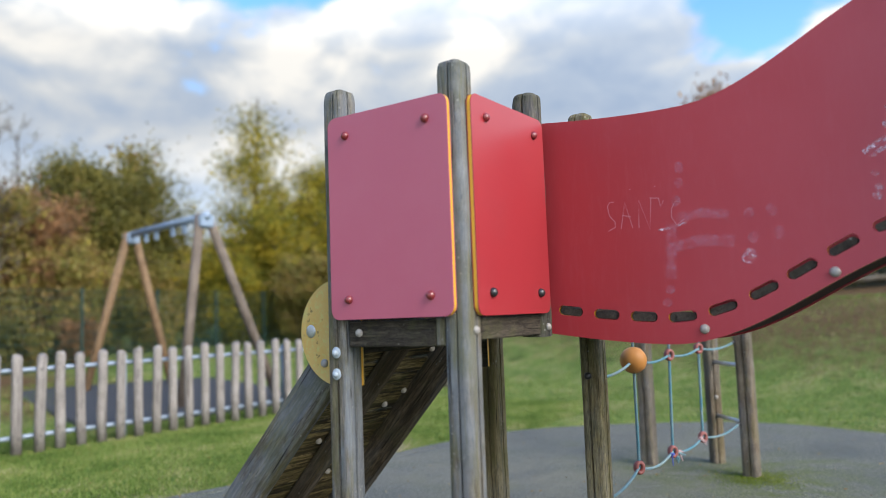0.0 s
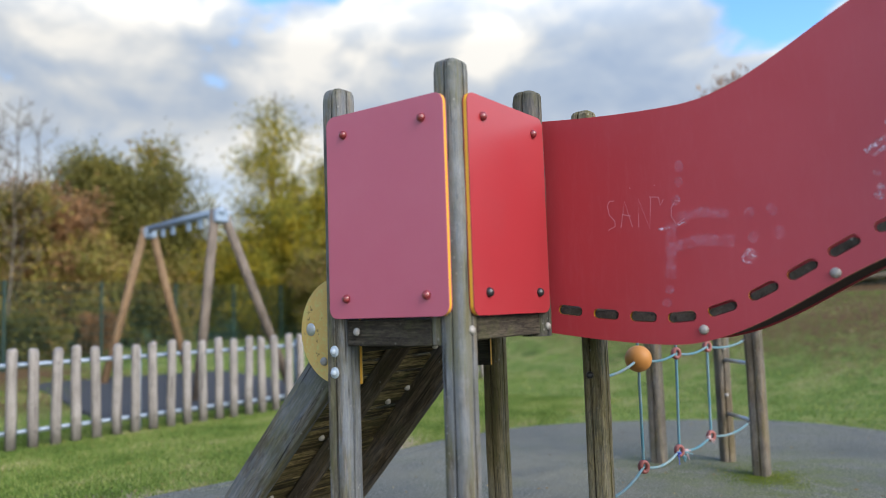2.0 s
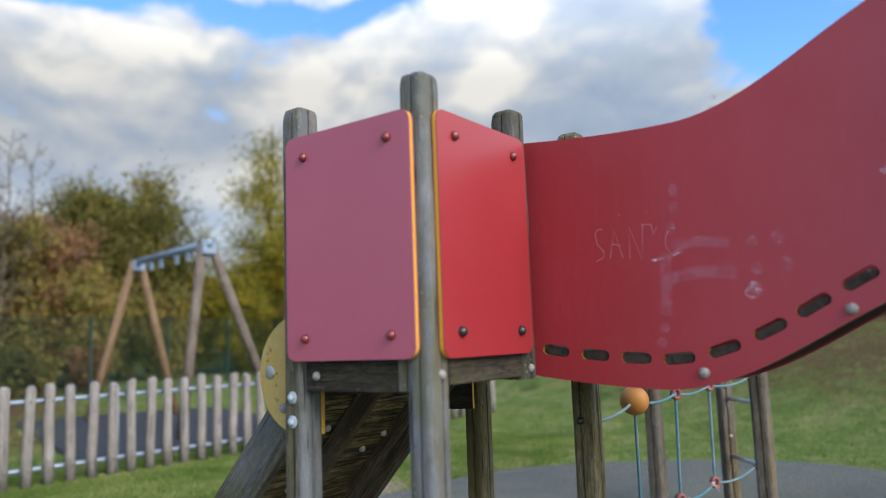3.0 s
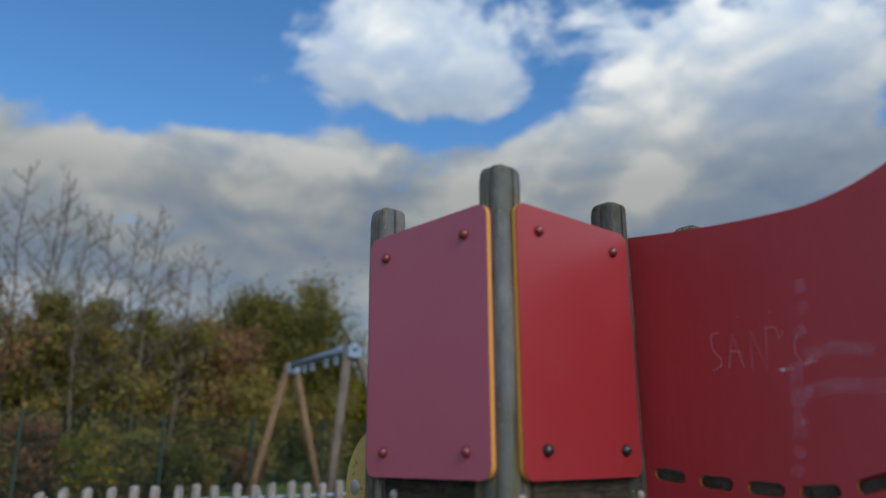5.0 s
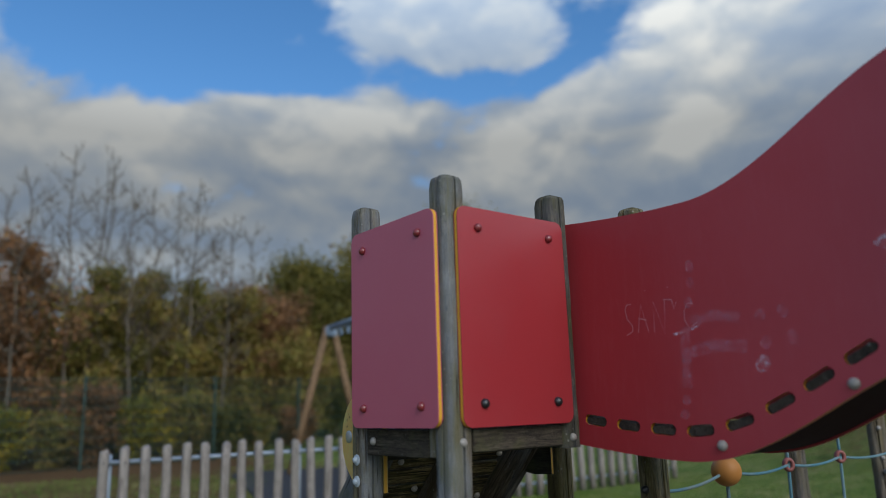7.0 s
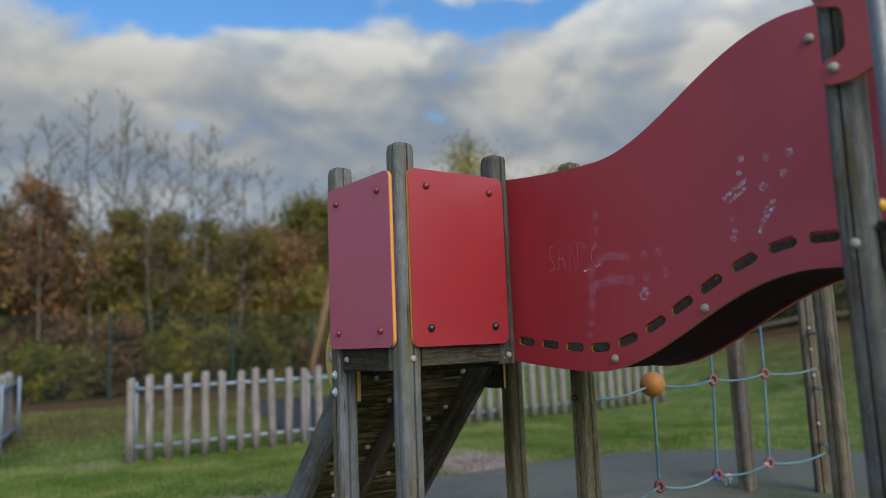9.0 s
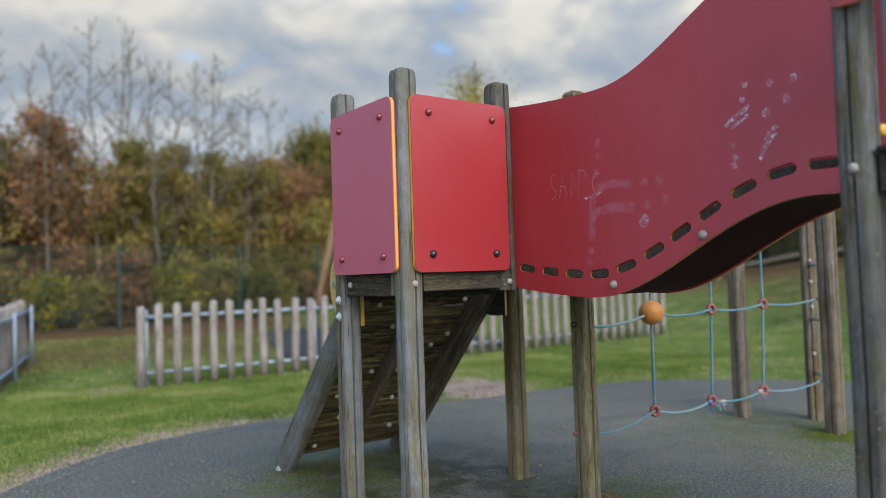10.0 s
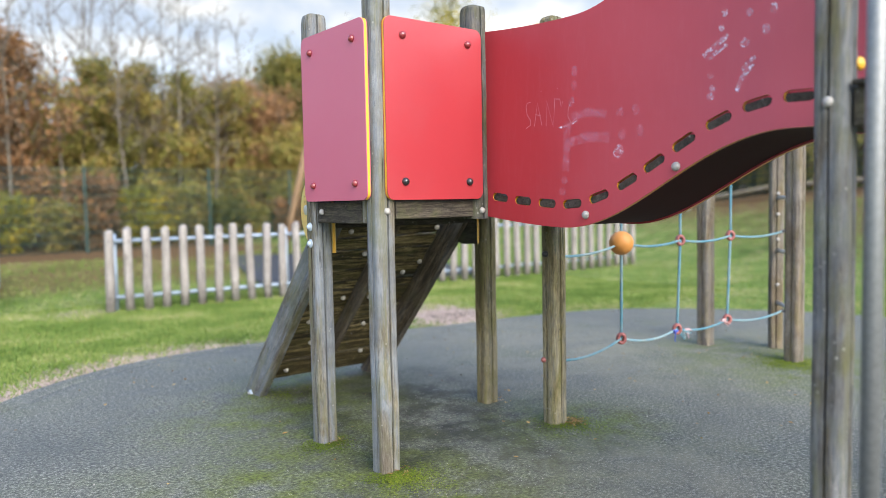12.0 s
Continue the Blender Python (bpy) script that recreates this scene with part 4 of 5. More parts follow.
# ---------------------------------------------------------------- second tower
def second_tower():
    t = thing("play_tower", (0.375, -1.577, 0), "taller weathered timber play tower with red flanged panel and dark deck", "play tower")
    post(t, -0.003, 0, -0.1, 2.62, 11, s=0.088, mat=T2_POST)
    for x, y, s in ((1.0, 0, 12), (0, -1.0, 13), (1.0, -1.0, 14)):
        post(t, x, y, -0.1, 2.62, s, mat=TAN_POST)
    CAPS.put(t, (-0.047, 0.0, 1.352), (-1, 0, 0), 0.0145, 0.013, CAP_GREY)
    part("beam", box((-0.02, -0.95, 1.285), (0.025, -0.05, 1.385)), BEAM_Y, t)
    part("beam", box((0.05, -0.02, 1.285), (0.95, 0.025, 1.385)), BEAM_X, t)
    part("beam", box((0.975, -0.95, 1.285), (1.02, -0.05, 1.385)), BEAM_Y, t)
    for i in range(8):
        x = 0.05 + i * 0.114
        part("deck_board", box((x, -1.0, 1.388), (x + 0.108, 0.0, 1.405), 0.003), BEAM_Y, t)
    part("deck_edge", box((-0.038, -0.955, 1.389), (0.047, -0.052, 1.404), 0.003), BEAM_Y, t)
    # red panel whose rounded arms lap on the post
    def arm(z):
        return [(0.0 + 0.036 * math.cos(radians(q)), z + 0.036 * math.sin(radians(q))) for q in range(-70, 71, 14)]
    out_line = [(-0.95, 1.80), (-0.115, 1.797), (-0.085, 1.792), (-0.045, 1.778)] + arm(1.815) + [(-0.02, 1.858), (-0.036, 1.870), (-0.040, 1.885), (-0.040, 1.965), (-0.03, 1.985)] + arm(2.035) + [(-0.045, 2.09), (-0.10, 2.12), (-0.95, 2.12)]
    pan = part("panel", plate([out_line], 0.019, lambda u, v, w: (-0.0675 + w, u, v)), [RED, YELLOW_EDGE], t, "red sheet panel with rounded lapping arms")
    for z in (1.823, 2.035):
        CAPS.put(pan, (-0.0675, -0.003, z), (-1, 0, 0), 0.0155, 0.018, CAP_GREY)
    CAPS.put(t, (0.034, -0.042, 1.452), (0, -1, 0), 0.018, 0.013, YELLOW_EDGE)


second_tower()


def sliding_pole():
    t = thing("sliding_pole", (0.13, -1.770, 0), "bright steel sliding pole standing beside the taller tower", "pole")
    part("pole", tube(bmesh.new(), [(0, 0, -0.05), (0, 0, 1.2), (0, 0, 2.75)], 0.0215, 20), POLE_STEEL, t, smooth=True)
    part("base_collar", dome(0.045, 0.03), STEEL, t, smooth=True)


sliding_pole()


# ---------------------------------------------------------------- rope net and its posts
def net():
    t = thing("rope_net", (1.025, 0.06, 0), "blue-green climbing rope net with an orange ball and red clamps", "climbing net")
    o = Vector((1.025, 0.06, 0))
    xs, mx = (1.589, 2.108, 2.612), (1.589, 2.132, 2.655)

    def run(a, b, sag, mat, r=0.0068, name="rope"):
        a, b = Vector(a) - o, Vector(b) - o
        pts = []
        for i in range(13):
            f = i / 12
            p = a.lerp(b, f)
            p.z -= sag * 4 * f * (1 - f)
            pts.append(p)
        part(name, tube(bmesh.new(), pts, r, 8), mat, t, smooth=True)

    low = [(1.075, 0.06, 0.30), (xs[0], 0.078, 0.345), (xs[1], 0.075, 0.335), (xs[2], 0.05, 0.338), (3.15, -0.035, 0.345)]
    mid = [(1.075, 0.06, 0.83), (mx[0], 0.076, 0.871), (mx[1], 0.07, 0.862), (mx[2], 0.055, 0.868), (3.15, -0.035, 0.878)]
    top = [(1.075, 0.06, 1.42), (mx[0], 0.076, 1.41), (mx[1], 0.07, 1.40), (mx[2], 0.055, 1.40), (3.15, -0.035, 1.42)]
    for row, sag in ((low, 0.03), (mid, 0.022), (top, 0.015)):
        for i, (a, b) in enumerate(zip(row, row[1:])):
            run(a, b, sag if i != 1 else sag * 1.2, ROPE_GREY if (row is low and i == 1) or (row is mid and i == 0) else ROPE)
    for i in range(1, 4):
        run(low[i], mid[i], 0.0, ROPE, 0.0078)
        run(mid[i], top[i], 0.0, ROPE, 0.0078)
    bm = bmesh.new()
    bmesh.ops.create_uvsphere(bm, u_segments=28, v_segments=18, radius=0.066)
    ball = part("ball", bm, ORANGE, t, "orange rope ball", smooth=True)
    ball.location = Vector(mid[1]) - o
    for p in (low[1], low[2], low[3], mid[2], mid[3], top[1], top[2], top[3]):
        bm = bmesh.new()
        n, m = 14, 8
        ring = [[bm.verts.new(((0.019 + 0.011 * math.cos(math.tau * j / m)) * math.cos(math.tau * i / n), 0.018 * math.sin(math.tau * j / m),
                               (0.025 + 0.011 * math.cos(math.tau * j / m)) * math.sin(math.tau * i / n))) for j in range(m)] for i in range(n)]
        for i in range(n):
            for j in range(m):
                bm.faces.new((ring[i][j], ring[(i + 1) % n][j], ring[(i + 1) % n][(j + 1) % m], ring[i][(j + 1) % m]))
        c = part("clamp", bm, PINK_CLAMP, t, smooth=True)
        c.matrix_basis = Matrix.Translation(Vector(p) - o) @ pose(0, 0, 0, 0, 0, -38)
    for dx, dz, mat in ((0.0, 0, ROPE), (0.55, 0, ROPE_GREY)):
        b = Vector((2.115 + 0.05 * (dx > 0), 0.07, 0.32)) - o
        for j in range(4):
            q = random.Random(j + int(dx * 10))
            part("frayed_end", tube(bmesh.new(), [b, b + Vector((q.uniform(0, 0.06), q.uniform(-0.05, 0.0), q.uniform(-0.06, 0.01)))], 0.004, 5), mat, t)
    for k, (at, mat) in enumerate(((Vector((2.085, 0.072, 0.322)), BLUE_TAPE), (Vector((2.20, 0.07, 0.318)), PALE_TAPE), (Vector((2.57, 0.052, 0.335)), PALE_TAPE))):
        q = random.Random(40 + k)
        bm = tube(bmesh.new(), [at - o + Vector((-0.022, 0, 0.002)), at - o + Vector((0.022, 0, 0.0))], 0.0098, 8)
        for _ in range(3):
            tube(bm, [at - o, at - o + Vector((q.uniform(-0.05, 0.05), q.uniform(-0.03, 0.0), q.uniform(-0.06, 0.02)))], [0.0045, 0.002], 5)
        part("tape_wrap", bm, mat, t, "frayed tape wrapped round the rope")
    for p in (low[-1], mid[-1], top[-1], low[0], mid[0]):
        CAPS.put(t, Vector(p) - o + Vector((0.004 if p[0] > 2 else -0.004, 0, 0)), (-1 if p[0] > 2 else 1, 0, 0), 0.012, 0.022, BLACK_CAP, "rope_anchor")


net()


def ladder_frame():
    t = thing("ladder_frame", (3.31, 0.275, 0), "three weathered timber posts with steel ladder rungs between two", "ladder frame")
    o = Vector((3.36, 0.3, 0))
    ang = math.degrees(math.atan2(0.30, 0.377))
    spots = ((3.365, 0.665), (3.625, 0.255), (3.266, -0.057))
    for i, (x, y) in enumerate(spots):
        ob = post(t, x - o.x, y - o.y, -0.1, 1.93, 21 + i, s=0.095 if i == 1 else 0.102, mat=TAN_POST)
        ob.matrix_basis = pose(x - o.x, y - o.y, 0, 0, 0, ang if i == 1 else -4)
    a, b = Vector((*spots[1], 0)) - o, Vector((*spots[2], 0)) - o
    side = Vector((math.cos(radians(ang)), math.sin(radians(ang)), 0))
    for z in (0.47, 0.80, 0.98, 1.13):
        CAPS.put(t, a - side * 0.0475 + Vector((0, 0, z)), -side, 0.014, 0.016, CAP_GREY)
    for z in (0.34, 0.72, 1.10, 1.48):
        part("rung", tube(bmesh.new(), [a.lerp(b, 0.08) + Vector((0, 0, z)), a.lerp(b, 0.92) + Vector((0, 0, z))], 0.014, 8), STEEL, t, smooth=True)


ladder_frame()


# ---------------------------------------------------------------- picket fences
def picket_mesh(h, r, seed):
    rng = random.Random(seed)
    bm = bmesh.new()
    zs = [0.0, h * 0.3, h * 0.65, h - 0.03, h - 0.012, h]
    rs = [r, r * 1.03, r * 0.98, r * 0.98, r * 0.86, r * 0.55]
    pts = [(rng.uniform(-0.004, 0.004), rng.uniform(-0.004, 0.004), z) for z in zs]
    return tube(bm, pts, rs, 10)


def picket_fence(a, b, count, label, rails_on):
    a, b = Vector(a), Vector(b)
    d = (b - a).normalized()
    side = Vector((-d.y, d.x)) * rails_on
    f = thing("picket_fence", (a.x, a.y, 0), label, "picket fence", "picket fences")
    kinds = []
    rng = random.Random(count)
    for i in range(count):
        p = (b - a) * (i / (count - 1))
        z = float(land(a.x + p.x, a.y + p.y))
        m = pose(p.x, p.y, z + rng.uniform(0.0, 0.02), rng.uniform(-1.2, 1.2), rng.uniform(-1.2, 1.2), rng.uniform(0, 360))
        if i < 5:
            ob = part("picket", picket_mesh(0.885 + 0.012 * i % 0.03, 0.047, i), PICKET_WOOD, f, smooth=True)
            ob.matrix_basis = m
            kinds.append(ob)
        else:
            shared("picket", kinds[rng.randrange(5)], f, m)
        for zz in (0.765, 0.155):
            at = Vector((p.x - side.x * 0.0445, p.y - side.y * 0.0445, z + zz))
            CAPS.put(f, at, (-side.x, -side.y, 0), 0.0085, 0.006, BLACK_CAP, "screw")
    for z in (0.765, 0.155):
        q = side * 0.066
        e = b - a
        part("rail", tube(bmesh.new(), [Vector((q.x + e.x * s, q.y + e.y * s, z + float(land(a.x + e.x * s, a.y + e.y * s)))) for s in (0, 0.25, 0.5, 0.75, 1)], 0.022, 8), RAIL_STEEL, f, "pale blue-grey metal rail", smooth=True)
    steps = max(2, round(e.length / 2.0))
    for i in range(steps + 1):
        s = min(max(i / steps, 0.01), 0.99)
        q = side * 0.105
        z = float(land(a.x + e.x * s, a.y + e.y * s))
        part("rail_post", tube(bmesh.new(), [(q.x + e.x * s, q.y + e.y * s, z - 0.05), (q.x + e.x * s, q.y + e.y * s, z + 0.84)], 0.022, 8), RAIL_STEEL, f, smooth=True)


picket_fence((0.40, 5.89), (8.55, 5.28), 43, "silvered round-picket timber fence with pale metal rails on grass", 1)
picket_fence((-1.06, 6.2), (-0.275, 9.5), 20, "silvered picket fence run with pale metal rails, seen end-on", -1)


# ---------------------------------------------------------------- swing
def swing():
    a, b = Vector((5.33, 10.25, 2.70)), Vector((4.50, 7.22, 2.62))
    t = thing("swing_frame", (a.x, a.y, 0), "brown timber A-frame swing with a blue-grey steel beam", "swing")
    o = Vector((a.x, a.y, 0))
    d = (b - a).normalized()
    s = Vector((-d.y, d.x, 0))
    part("beam", tube(bmesh.new(), [a - o - d * 0.12, b - o + d * 0.12], 0.055, 12), BEAM_STEEL, t, "blue-grey steel beam", smooth=True)
    for p in (a, b):
        z = float(land(p.x, p.y))
        for k, wide in ((-1, 0.75), (1, 0.72)) if p is a else ((-1, 0.34), (1, 1.14)):
            foot = Vector((p.x, p.y, z - 0.1)) + s * k * wide
            part("leg", tube(bmesh.new(), [foot - o, p - o + s * k * 0.05 + Vector((0, 0, 0.03))], 0.066, 12), SWING_WOOD if p is a else SWING_GREY, t, smooth=True)
        part("bracket", box(p - o + Vector((-0.11, -0.1, -0.16)), p - o + Vector((0.11, 0.1, 0.02)), 0.02), BEAM_STEEL, t)
    for f in (0.32, 0.70):
        c = a.lerp(b, f)
        for w in (-0.24, 0.24):
            h = c + d * w
            part("hanger", box(h - o + Vector((-0.03, -0.03, -0.19)), h - o + Vector((0.03, 0.03, -0.04)), 0.01), BEAM_STEEL, t)
    bm = bmesh.new()
    ctr = (a + b) / 2
    ring = []
    for u, v in rounded(3.4, 5.0, 0.5, 4):
        q = Vector((ctr.x, ctr.y, 0)) + s * u + d * v
        ring.append((q.x, q.y))
    low = [bm.verts.new((x, y, float(land(x, y)) - 0.03)) for x, y in ring]
    high = [bm.verts.new((ctr.x + (x - ctr.x) * 0.98, ctr.y + (y - ctr.y) * 0.98, float(land(x, y)) + 0.03)) for x, y in ring]
    for i in range(len(ring)):
        bm.faces.new((low[i], low[(i + 1) % len(ring)], high[(i + 1) % len(ring)], high[i]))
    bm.faces.new(high)
    tagged(part("pavement", bm, DARK_MAT), "dark rubber safety surface beneath the swing", "safety surface", kind="structure")


swing()


# ---------------------------------------------------------------- green mesh fence
def mesh_fence(a, b, h, label, first=0):
    a, b = Vector(a), Vector(b)
    d = b - a
    t = thing("mesh_fence", (a.x, a.y, 0), label, "mesh fence", "mesh fences")
    n = max(1, round(d.length / 2.5))
    for i in range(first, n + 1):
        p = d * (i / n)
        z = float(land(a.x + p.x, a.y + p.y))
        part("post", box((p.x - 0.026, p.y - 0.026, z - 0.1), (p.x + 0.026, p.y + 0.026, z + h + 0.05)), GREEN_WIRE, t)
    verts, faces = [], []

    def bar(p, q, r):
        k = len(verts)
        w = Vector((d.y, -d.x)).normalized() * r
        up = Vector((d.x, d.y)).normalized() * r
        if abs(p.z - q.z) < 0.5:
            verts.extend([(p.x, p.y, p.z - r), (q.x, q.y, q.z - r), (q.x, q.y, q.z + r), (p.x, p.y, p.z + r)])
        else:
            verts.extend([(p.x - up.x, p.y - up.y, p.z), (p.x + up.x, p.y + up.y, p.z), (q.x + up.x, q.y + up.y, q.z), (q.x - up.x, q.y - up.y, q.z)])
        faces.append((k, k + 1, k + 2, k + 3))

    for i in range(n):
        p, q = d * (i / n), d * ((i + 1) / n)
        zp, zq = float(land(a.x + p.x, a.y + p.y)), float(land(a.x + q.x, a.y + q.y))
        verts.clear(), faces.clear()
        for j in range(10):
            z = 0.05 + j * (h - 0.05) / 9
            bar(Vector((p.x, p.y, zp + z)), Vector((q.x, q.y, zq + z)), 0.006)
        m = 48
        for j in range(m):
            s = (j + 0.5) / m
            c = p.lerp(q, s)
            zc = zp + (zq - zp) * s
            bar(Vector((c.x, c.y, zc + 0.03)), Vector((c.x, c.y, zc + h)), 0.004)
        me = bpy.data.meshes.new("mesh_panel")
        me.from_pydata(list(verts), [], list(faces))
        me.materials.append(GREEN_WIRE)
        ob = new("mesh_panel", me)
        ob.parent = t


mesh_fence((-6.0, 13.6), (4.7, 14.2), 1.75, "dark green wire mesh fence before the hedge")
mesh_fence((4.7, 14.2), (16.5, 17.5), 1.75, "dark green wire mesh fence before autumn trees", 1)
mesh_fence((13.2, 9.5), (15.5, -6.0), 1.3, "dark green wire mesh fence on the grass bank")


def trip_rail():
    """A low round timber rail on short posts, before the fence on the bank."""
    a, b = Vector((12.75, 9.0)), Vector((14.4, -2.2))
    t = thing("low_rail", (a.x, a.y, 0), "low weathered round timber rail on the grass bank", "rail")
    n = 6
    top = [Vector(((b - a).x * i / n, (b - a).y * i / n, float(land(*(a + (b - a) * i / n))) + 0.21)) for i in range(n + 1)]
    part("rail", tube(bmesh.new(), top, 0.055, 10), TAN_POST, t, smooth=True)
    for p in top:
        part("post", tube(bmesh.new(), [p - Vector((0, 0, 0.4)), p - Vector((0, 0, 0.05))], 0.05, 10), TAN_POST, t, smooth=True)


trip_rail()


# ---------------------------------------------------------------- trees and shrubs
def leaves(points, size, rng):
    """Small folded leaf quads at points."""
    n = len(points)
    a = rng.normal(size=(n, 3))
    a /= np.linalg.norm(a, axis=1)[:, None]
    b = np.cross(a, rng.normal(size=(n, 3)))
    b /= np.linalg.norm(b, axis=1)[:, None] + 1e-9
    s = size * rng.uniform(0.6, 1.4, (n, 1))
    v = np.stack([points - a * s, points + b * s * 0.55, points + a * s, points - b * s * 0.55], 1).reshape(-1, 3)
    f = np.arange(4 * n).reshape(n, 4)
    return v, f


def mesh_from(name, v, f, mat, parent, kind=""):
    me = bpy.data.meshes.new(name)
    me.vertices.add(len(v))
    me.vertices.foreach_set("co", np.asarray(v, np.float32).ravel())
    k = f.shape[1]
    me.loops.add(f.size)
    me.loops.foreach_set("vertex_index", f.astype(np.int32).ravel())
    me.polygons.add(len(f))
    me.polygons.foreach_set("loop_start", np.arange(0, f.size, k, dtype=np.int32))
    me.update(calc_edges=True)
    me.validate()
    me.materials.append(mat)
    ob = new(name, me)
    ob.parent = parent
    return tagged(ob, kind=kind)


def tree(name, x, y, h, spread, leaf_mat, n_leaf, leaf_size, label, seed, bark=BARK, low=0.25, limbs=14, cone=False, stems=1, category="tree"):
    rng = np.random.default_rng(seed)
    z0 = float(land(x, y))
    t = thing(name, (x, y, z0), label, category, "trees along the boundary" if category == "tree" else "shrubs along the boundary")
    bm = bmesh.new()
    tips = []
    for s in range(stems):
        lean = rng.normal(size=2) * (0.03 if stems == 1 else 0.14)
        pts, rs = [], []
        r0 = (0.0042 * h + 0.005 if bark is PALE_BARK else 0.014 * h + 0.02) / math.sqrt(stems)
        for i in range(9):
            f = i / 8
            w = rng.normal(size=2) * 0.012 * h * f
            pts.append((lean[0] * h * f + w[0], lean[1] * h * f + w[1], -0.1 + (h * 0.97) * f))
            rs.append(r0 * (1 - 0.9 * f) + 0.006)
        tube(bm, pts, rs, 7)
        for k in range(limbs):
            f = low + (0.97 - low) * (k + rng.uniform(0, 0.8)) / limbs
            i = min(int(f * 8), 7)
            base = Vector(pts[i]).lerp(Vector(pts[i + 1]), f * 8 - i)
            az = rng.uniform(0, math.tau)
            reach = spread * ((1 - f) ** 0.85 * 0.95 + 0.10 if cone else math.sin(math.pi * min(1, 0.25 + 0.7 * f)) * rng.uniform(0.6, 1.05))
            rise = reach * (rng.uniform(0.1, 0.5) if cone else rng.uniform(0.5, 1.3))
            rise = min(rise, h * 1.02 - base.z)
            q = [base]
            for j in range(1, 5):
                g = j / 4
                q.append(base + Vector((math.cos(az) * reach * g + rng.normal() * 0.04 * reach, math.sin(az) * reach * g + rng.normal() * 0.04 * reach, rise * g ** 1.2)))
            tube(bm, q, [max(0.006, 0.35 * r0 * (1 - f) + (0.0035 if bark is PALE_BARK else 0.012)) * (1 - 0.8 * j / 4) + 0.003 for j in range(5)], 5)
            tips.append(q)
            for _ in range(9 if bark is PALE_BARK else 4):
                g = rng.uniform(0.3, 1.0)
                e = q[int(g * 3.99)]
                v = Vector(rng.normal(size=3)) * reach * 0.22 + Vector((0, 0, 0.25 * reach))
                tube(bm, [e, e + v * 0.5, e + v], [0.006, 0.0045, 0.0025], 4)
                tips.append([e, e + v * 0.5, e + v])
    part("trunk", bm, bark, t)
    if n_leaf:
        segs = [(a, b) for q in tips for a, b in zip(q, q[1:])]
        pick = rng.integers(0, len(segs), n_leaf)
        f = rng.uniform(0, 1, (n_leaf, 1))
        a = np.array([segs[i][0][:] for i in pick])
        b = np.array([segs[i][1][:] for i in pick])
        pts = a + (b - a) * f + rng.normal(size=(n_leaf, 3)) * spread * np.array([0.105, 0.105, 0.085]) * (0.8 if cone else 1.0)
        if cone:
            pts = pts[rng.uniform(0, 1, n_leaf) > 1.02 * np.clip(pts[:, 2] / h, 0, 1) ** 1.1]
        pts[:, 2] = np.maximum(pts[:, 2], 0.05)
        v, fc = leaves(pts, leaf_size, rng)
        mesh_from("crown", v, fc, leaf_mat, t)


def shrub(x, y, h, spread, mat, seed, label, n=12000, size=0.048):
    tree("shrub", x, y, h, spread, mat, n, size, label, seed, low=0.06, limbs=9, stems=3, category="shrub")


tree("tree", 11.3, 21.0, 5.6, 3.1, DARK_GREEN, 62000, 0.055, "dense dark olive broadleaf tree behind the fence", 1, low=0.15, limbs=20, stems=2)
tree("tree", 16.2, 19.6, 9.3, 4.0, GOLD, 42000, 0.058, "tall yellow-green autumn tree with an airy crown", 2, low=0.10, limbs=34, cone=True)
tree("tree", 20.5, 19.5, 6.2, 3.4, GOLD, 34000, 0.058, "yellow autumn tree with a broad crown", 3, low=0.10, limbs=18)
tree("tree", 8.2, 19.4, 4.2, 2.3, RUSSET, 30000, 0.05, "low russet autumn tree", 4, low=0.10, limbs=16, stems=2)
tree("tree", 13.6, 23.0, 7.2, 2.4, OLIVE, 2200, 0.09, "thin tall autumn tree with sparse leaves", 5, low=0.25, limbs=16)
for i, (x, y, h) in enumerate(((2.6, 17.2, 7.6), (3.4, 18.4, 8.3), (4.9, 18.0, 7.4), (6.2, 18.6, 6.6), (0.0, 16.6, 7.0), (1.4, 19.6, 7.2), (4.1, 16.6, 6.8), (-2.4, 17.0, 7.6), (7.4, 19.0, 6.9), (0.9, 15.4, 6.6), (2.0, 15.6, 7.2), (3.3, 15.5, 6.6), (4.6, 15.9, 7.0), (-1.2, 15.3, 7.3), (5.6, 16.2, 6.4))):
    tree("tree", x, y, h, 1.25, OLIVE, 0, 0.06, "tall pale-stemmed tree bare of leaves", 30 + i, PALE_BARK, 0.30, 26)
tree("tree", 22.0, 4.6, 6.4, 2.4, RUSSET, 1500, 0.09, "brown half-bare autumn tree on the bank", 50, low=0.3, limbs=18)
tree("tree", 23.0, 1.6, 6.9, 2.4, OLIVE, 1500, 0.09, "half-bare autumn tree on the bank", 51, low=0.3, limbs=18)
tree("tree", 22.0, 12.6, 5.0, 2.6, OLIVE, 9000, 0.075, "olive autumn tree on the bank", 52, low=0.1, limbs=18, stems=2)
for i, (x, y, h) in enumerate(((14.8, 18.6, 3.6), (16.4, 18.2, 4.4), (18.2, 18.8, 5.0), (19.8, 18.0, 4.4))):
    shrub(x, y, h, 1.9, GOLD, 330 + i, "bushy yellow-leaved shrub below the tall autumn tree", 14000)
SHRUBS = [(OLIVE, "tangled olive-brown autumn shrub in the hedge"), (RUSSET, "russet-brown autumn shrub in the hedge"), (GOLD, "yellow-leaved shrub in the hedge"), (DARK_GREEN, "dark green shrub in the hedge")]
rng0 = random.Random(8)
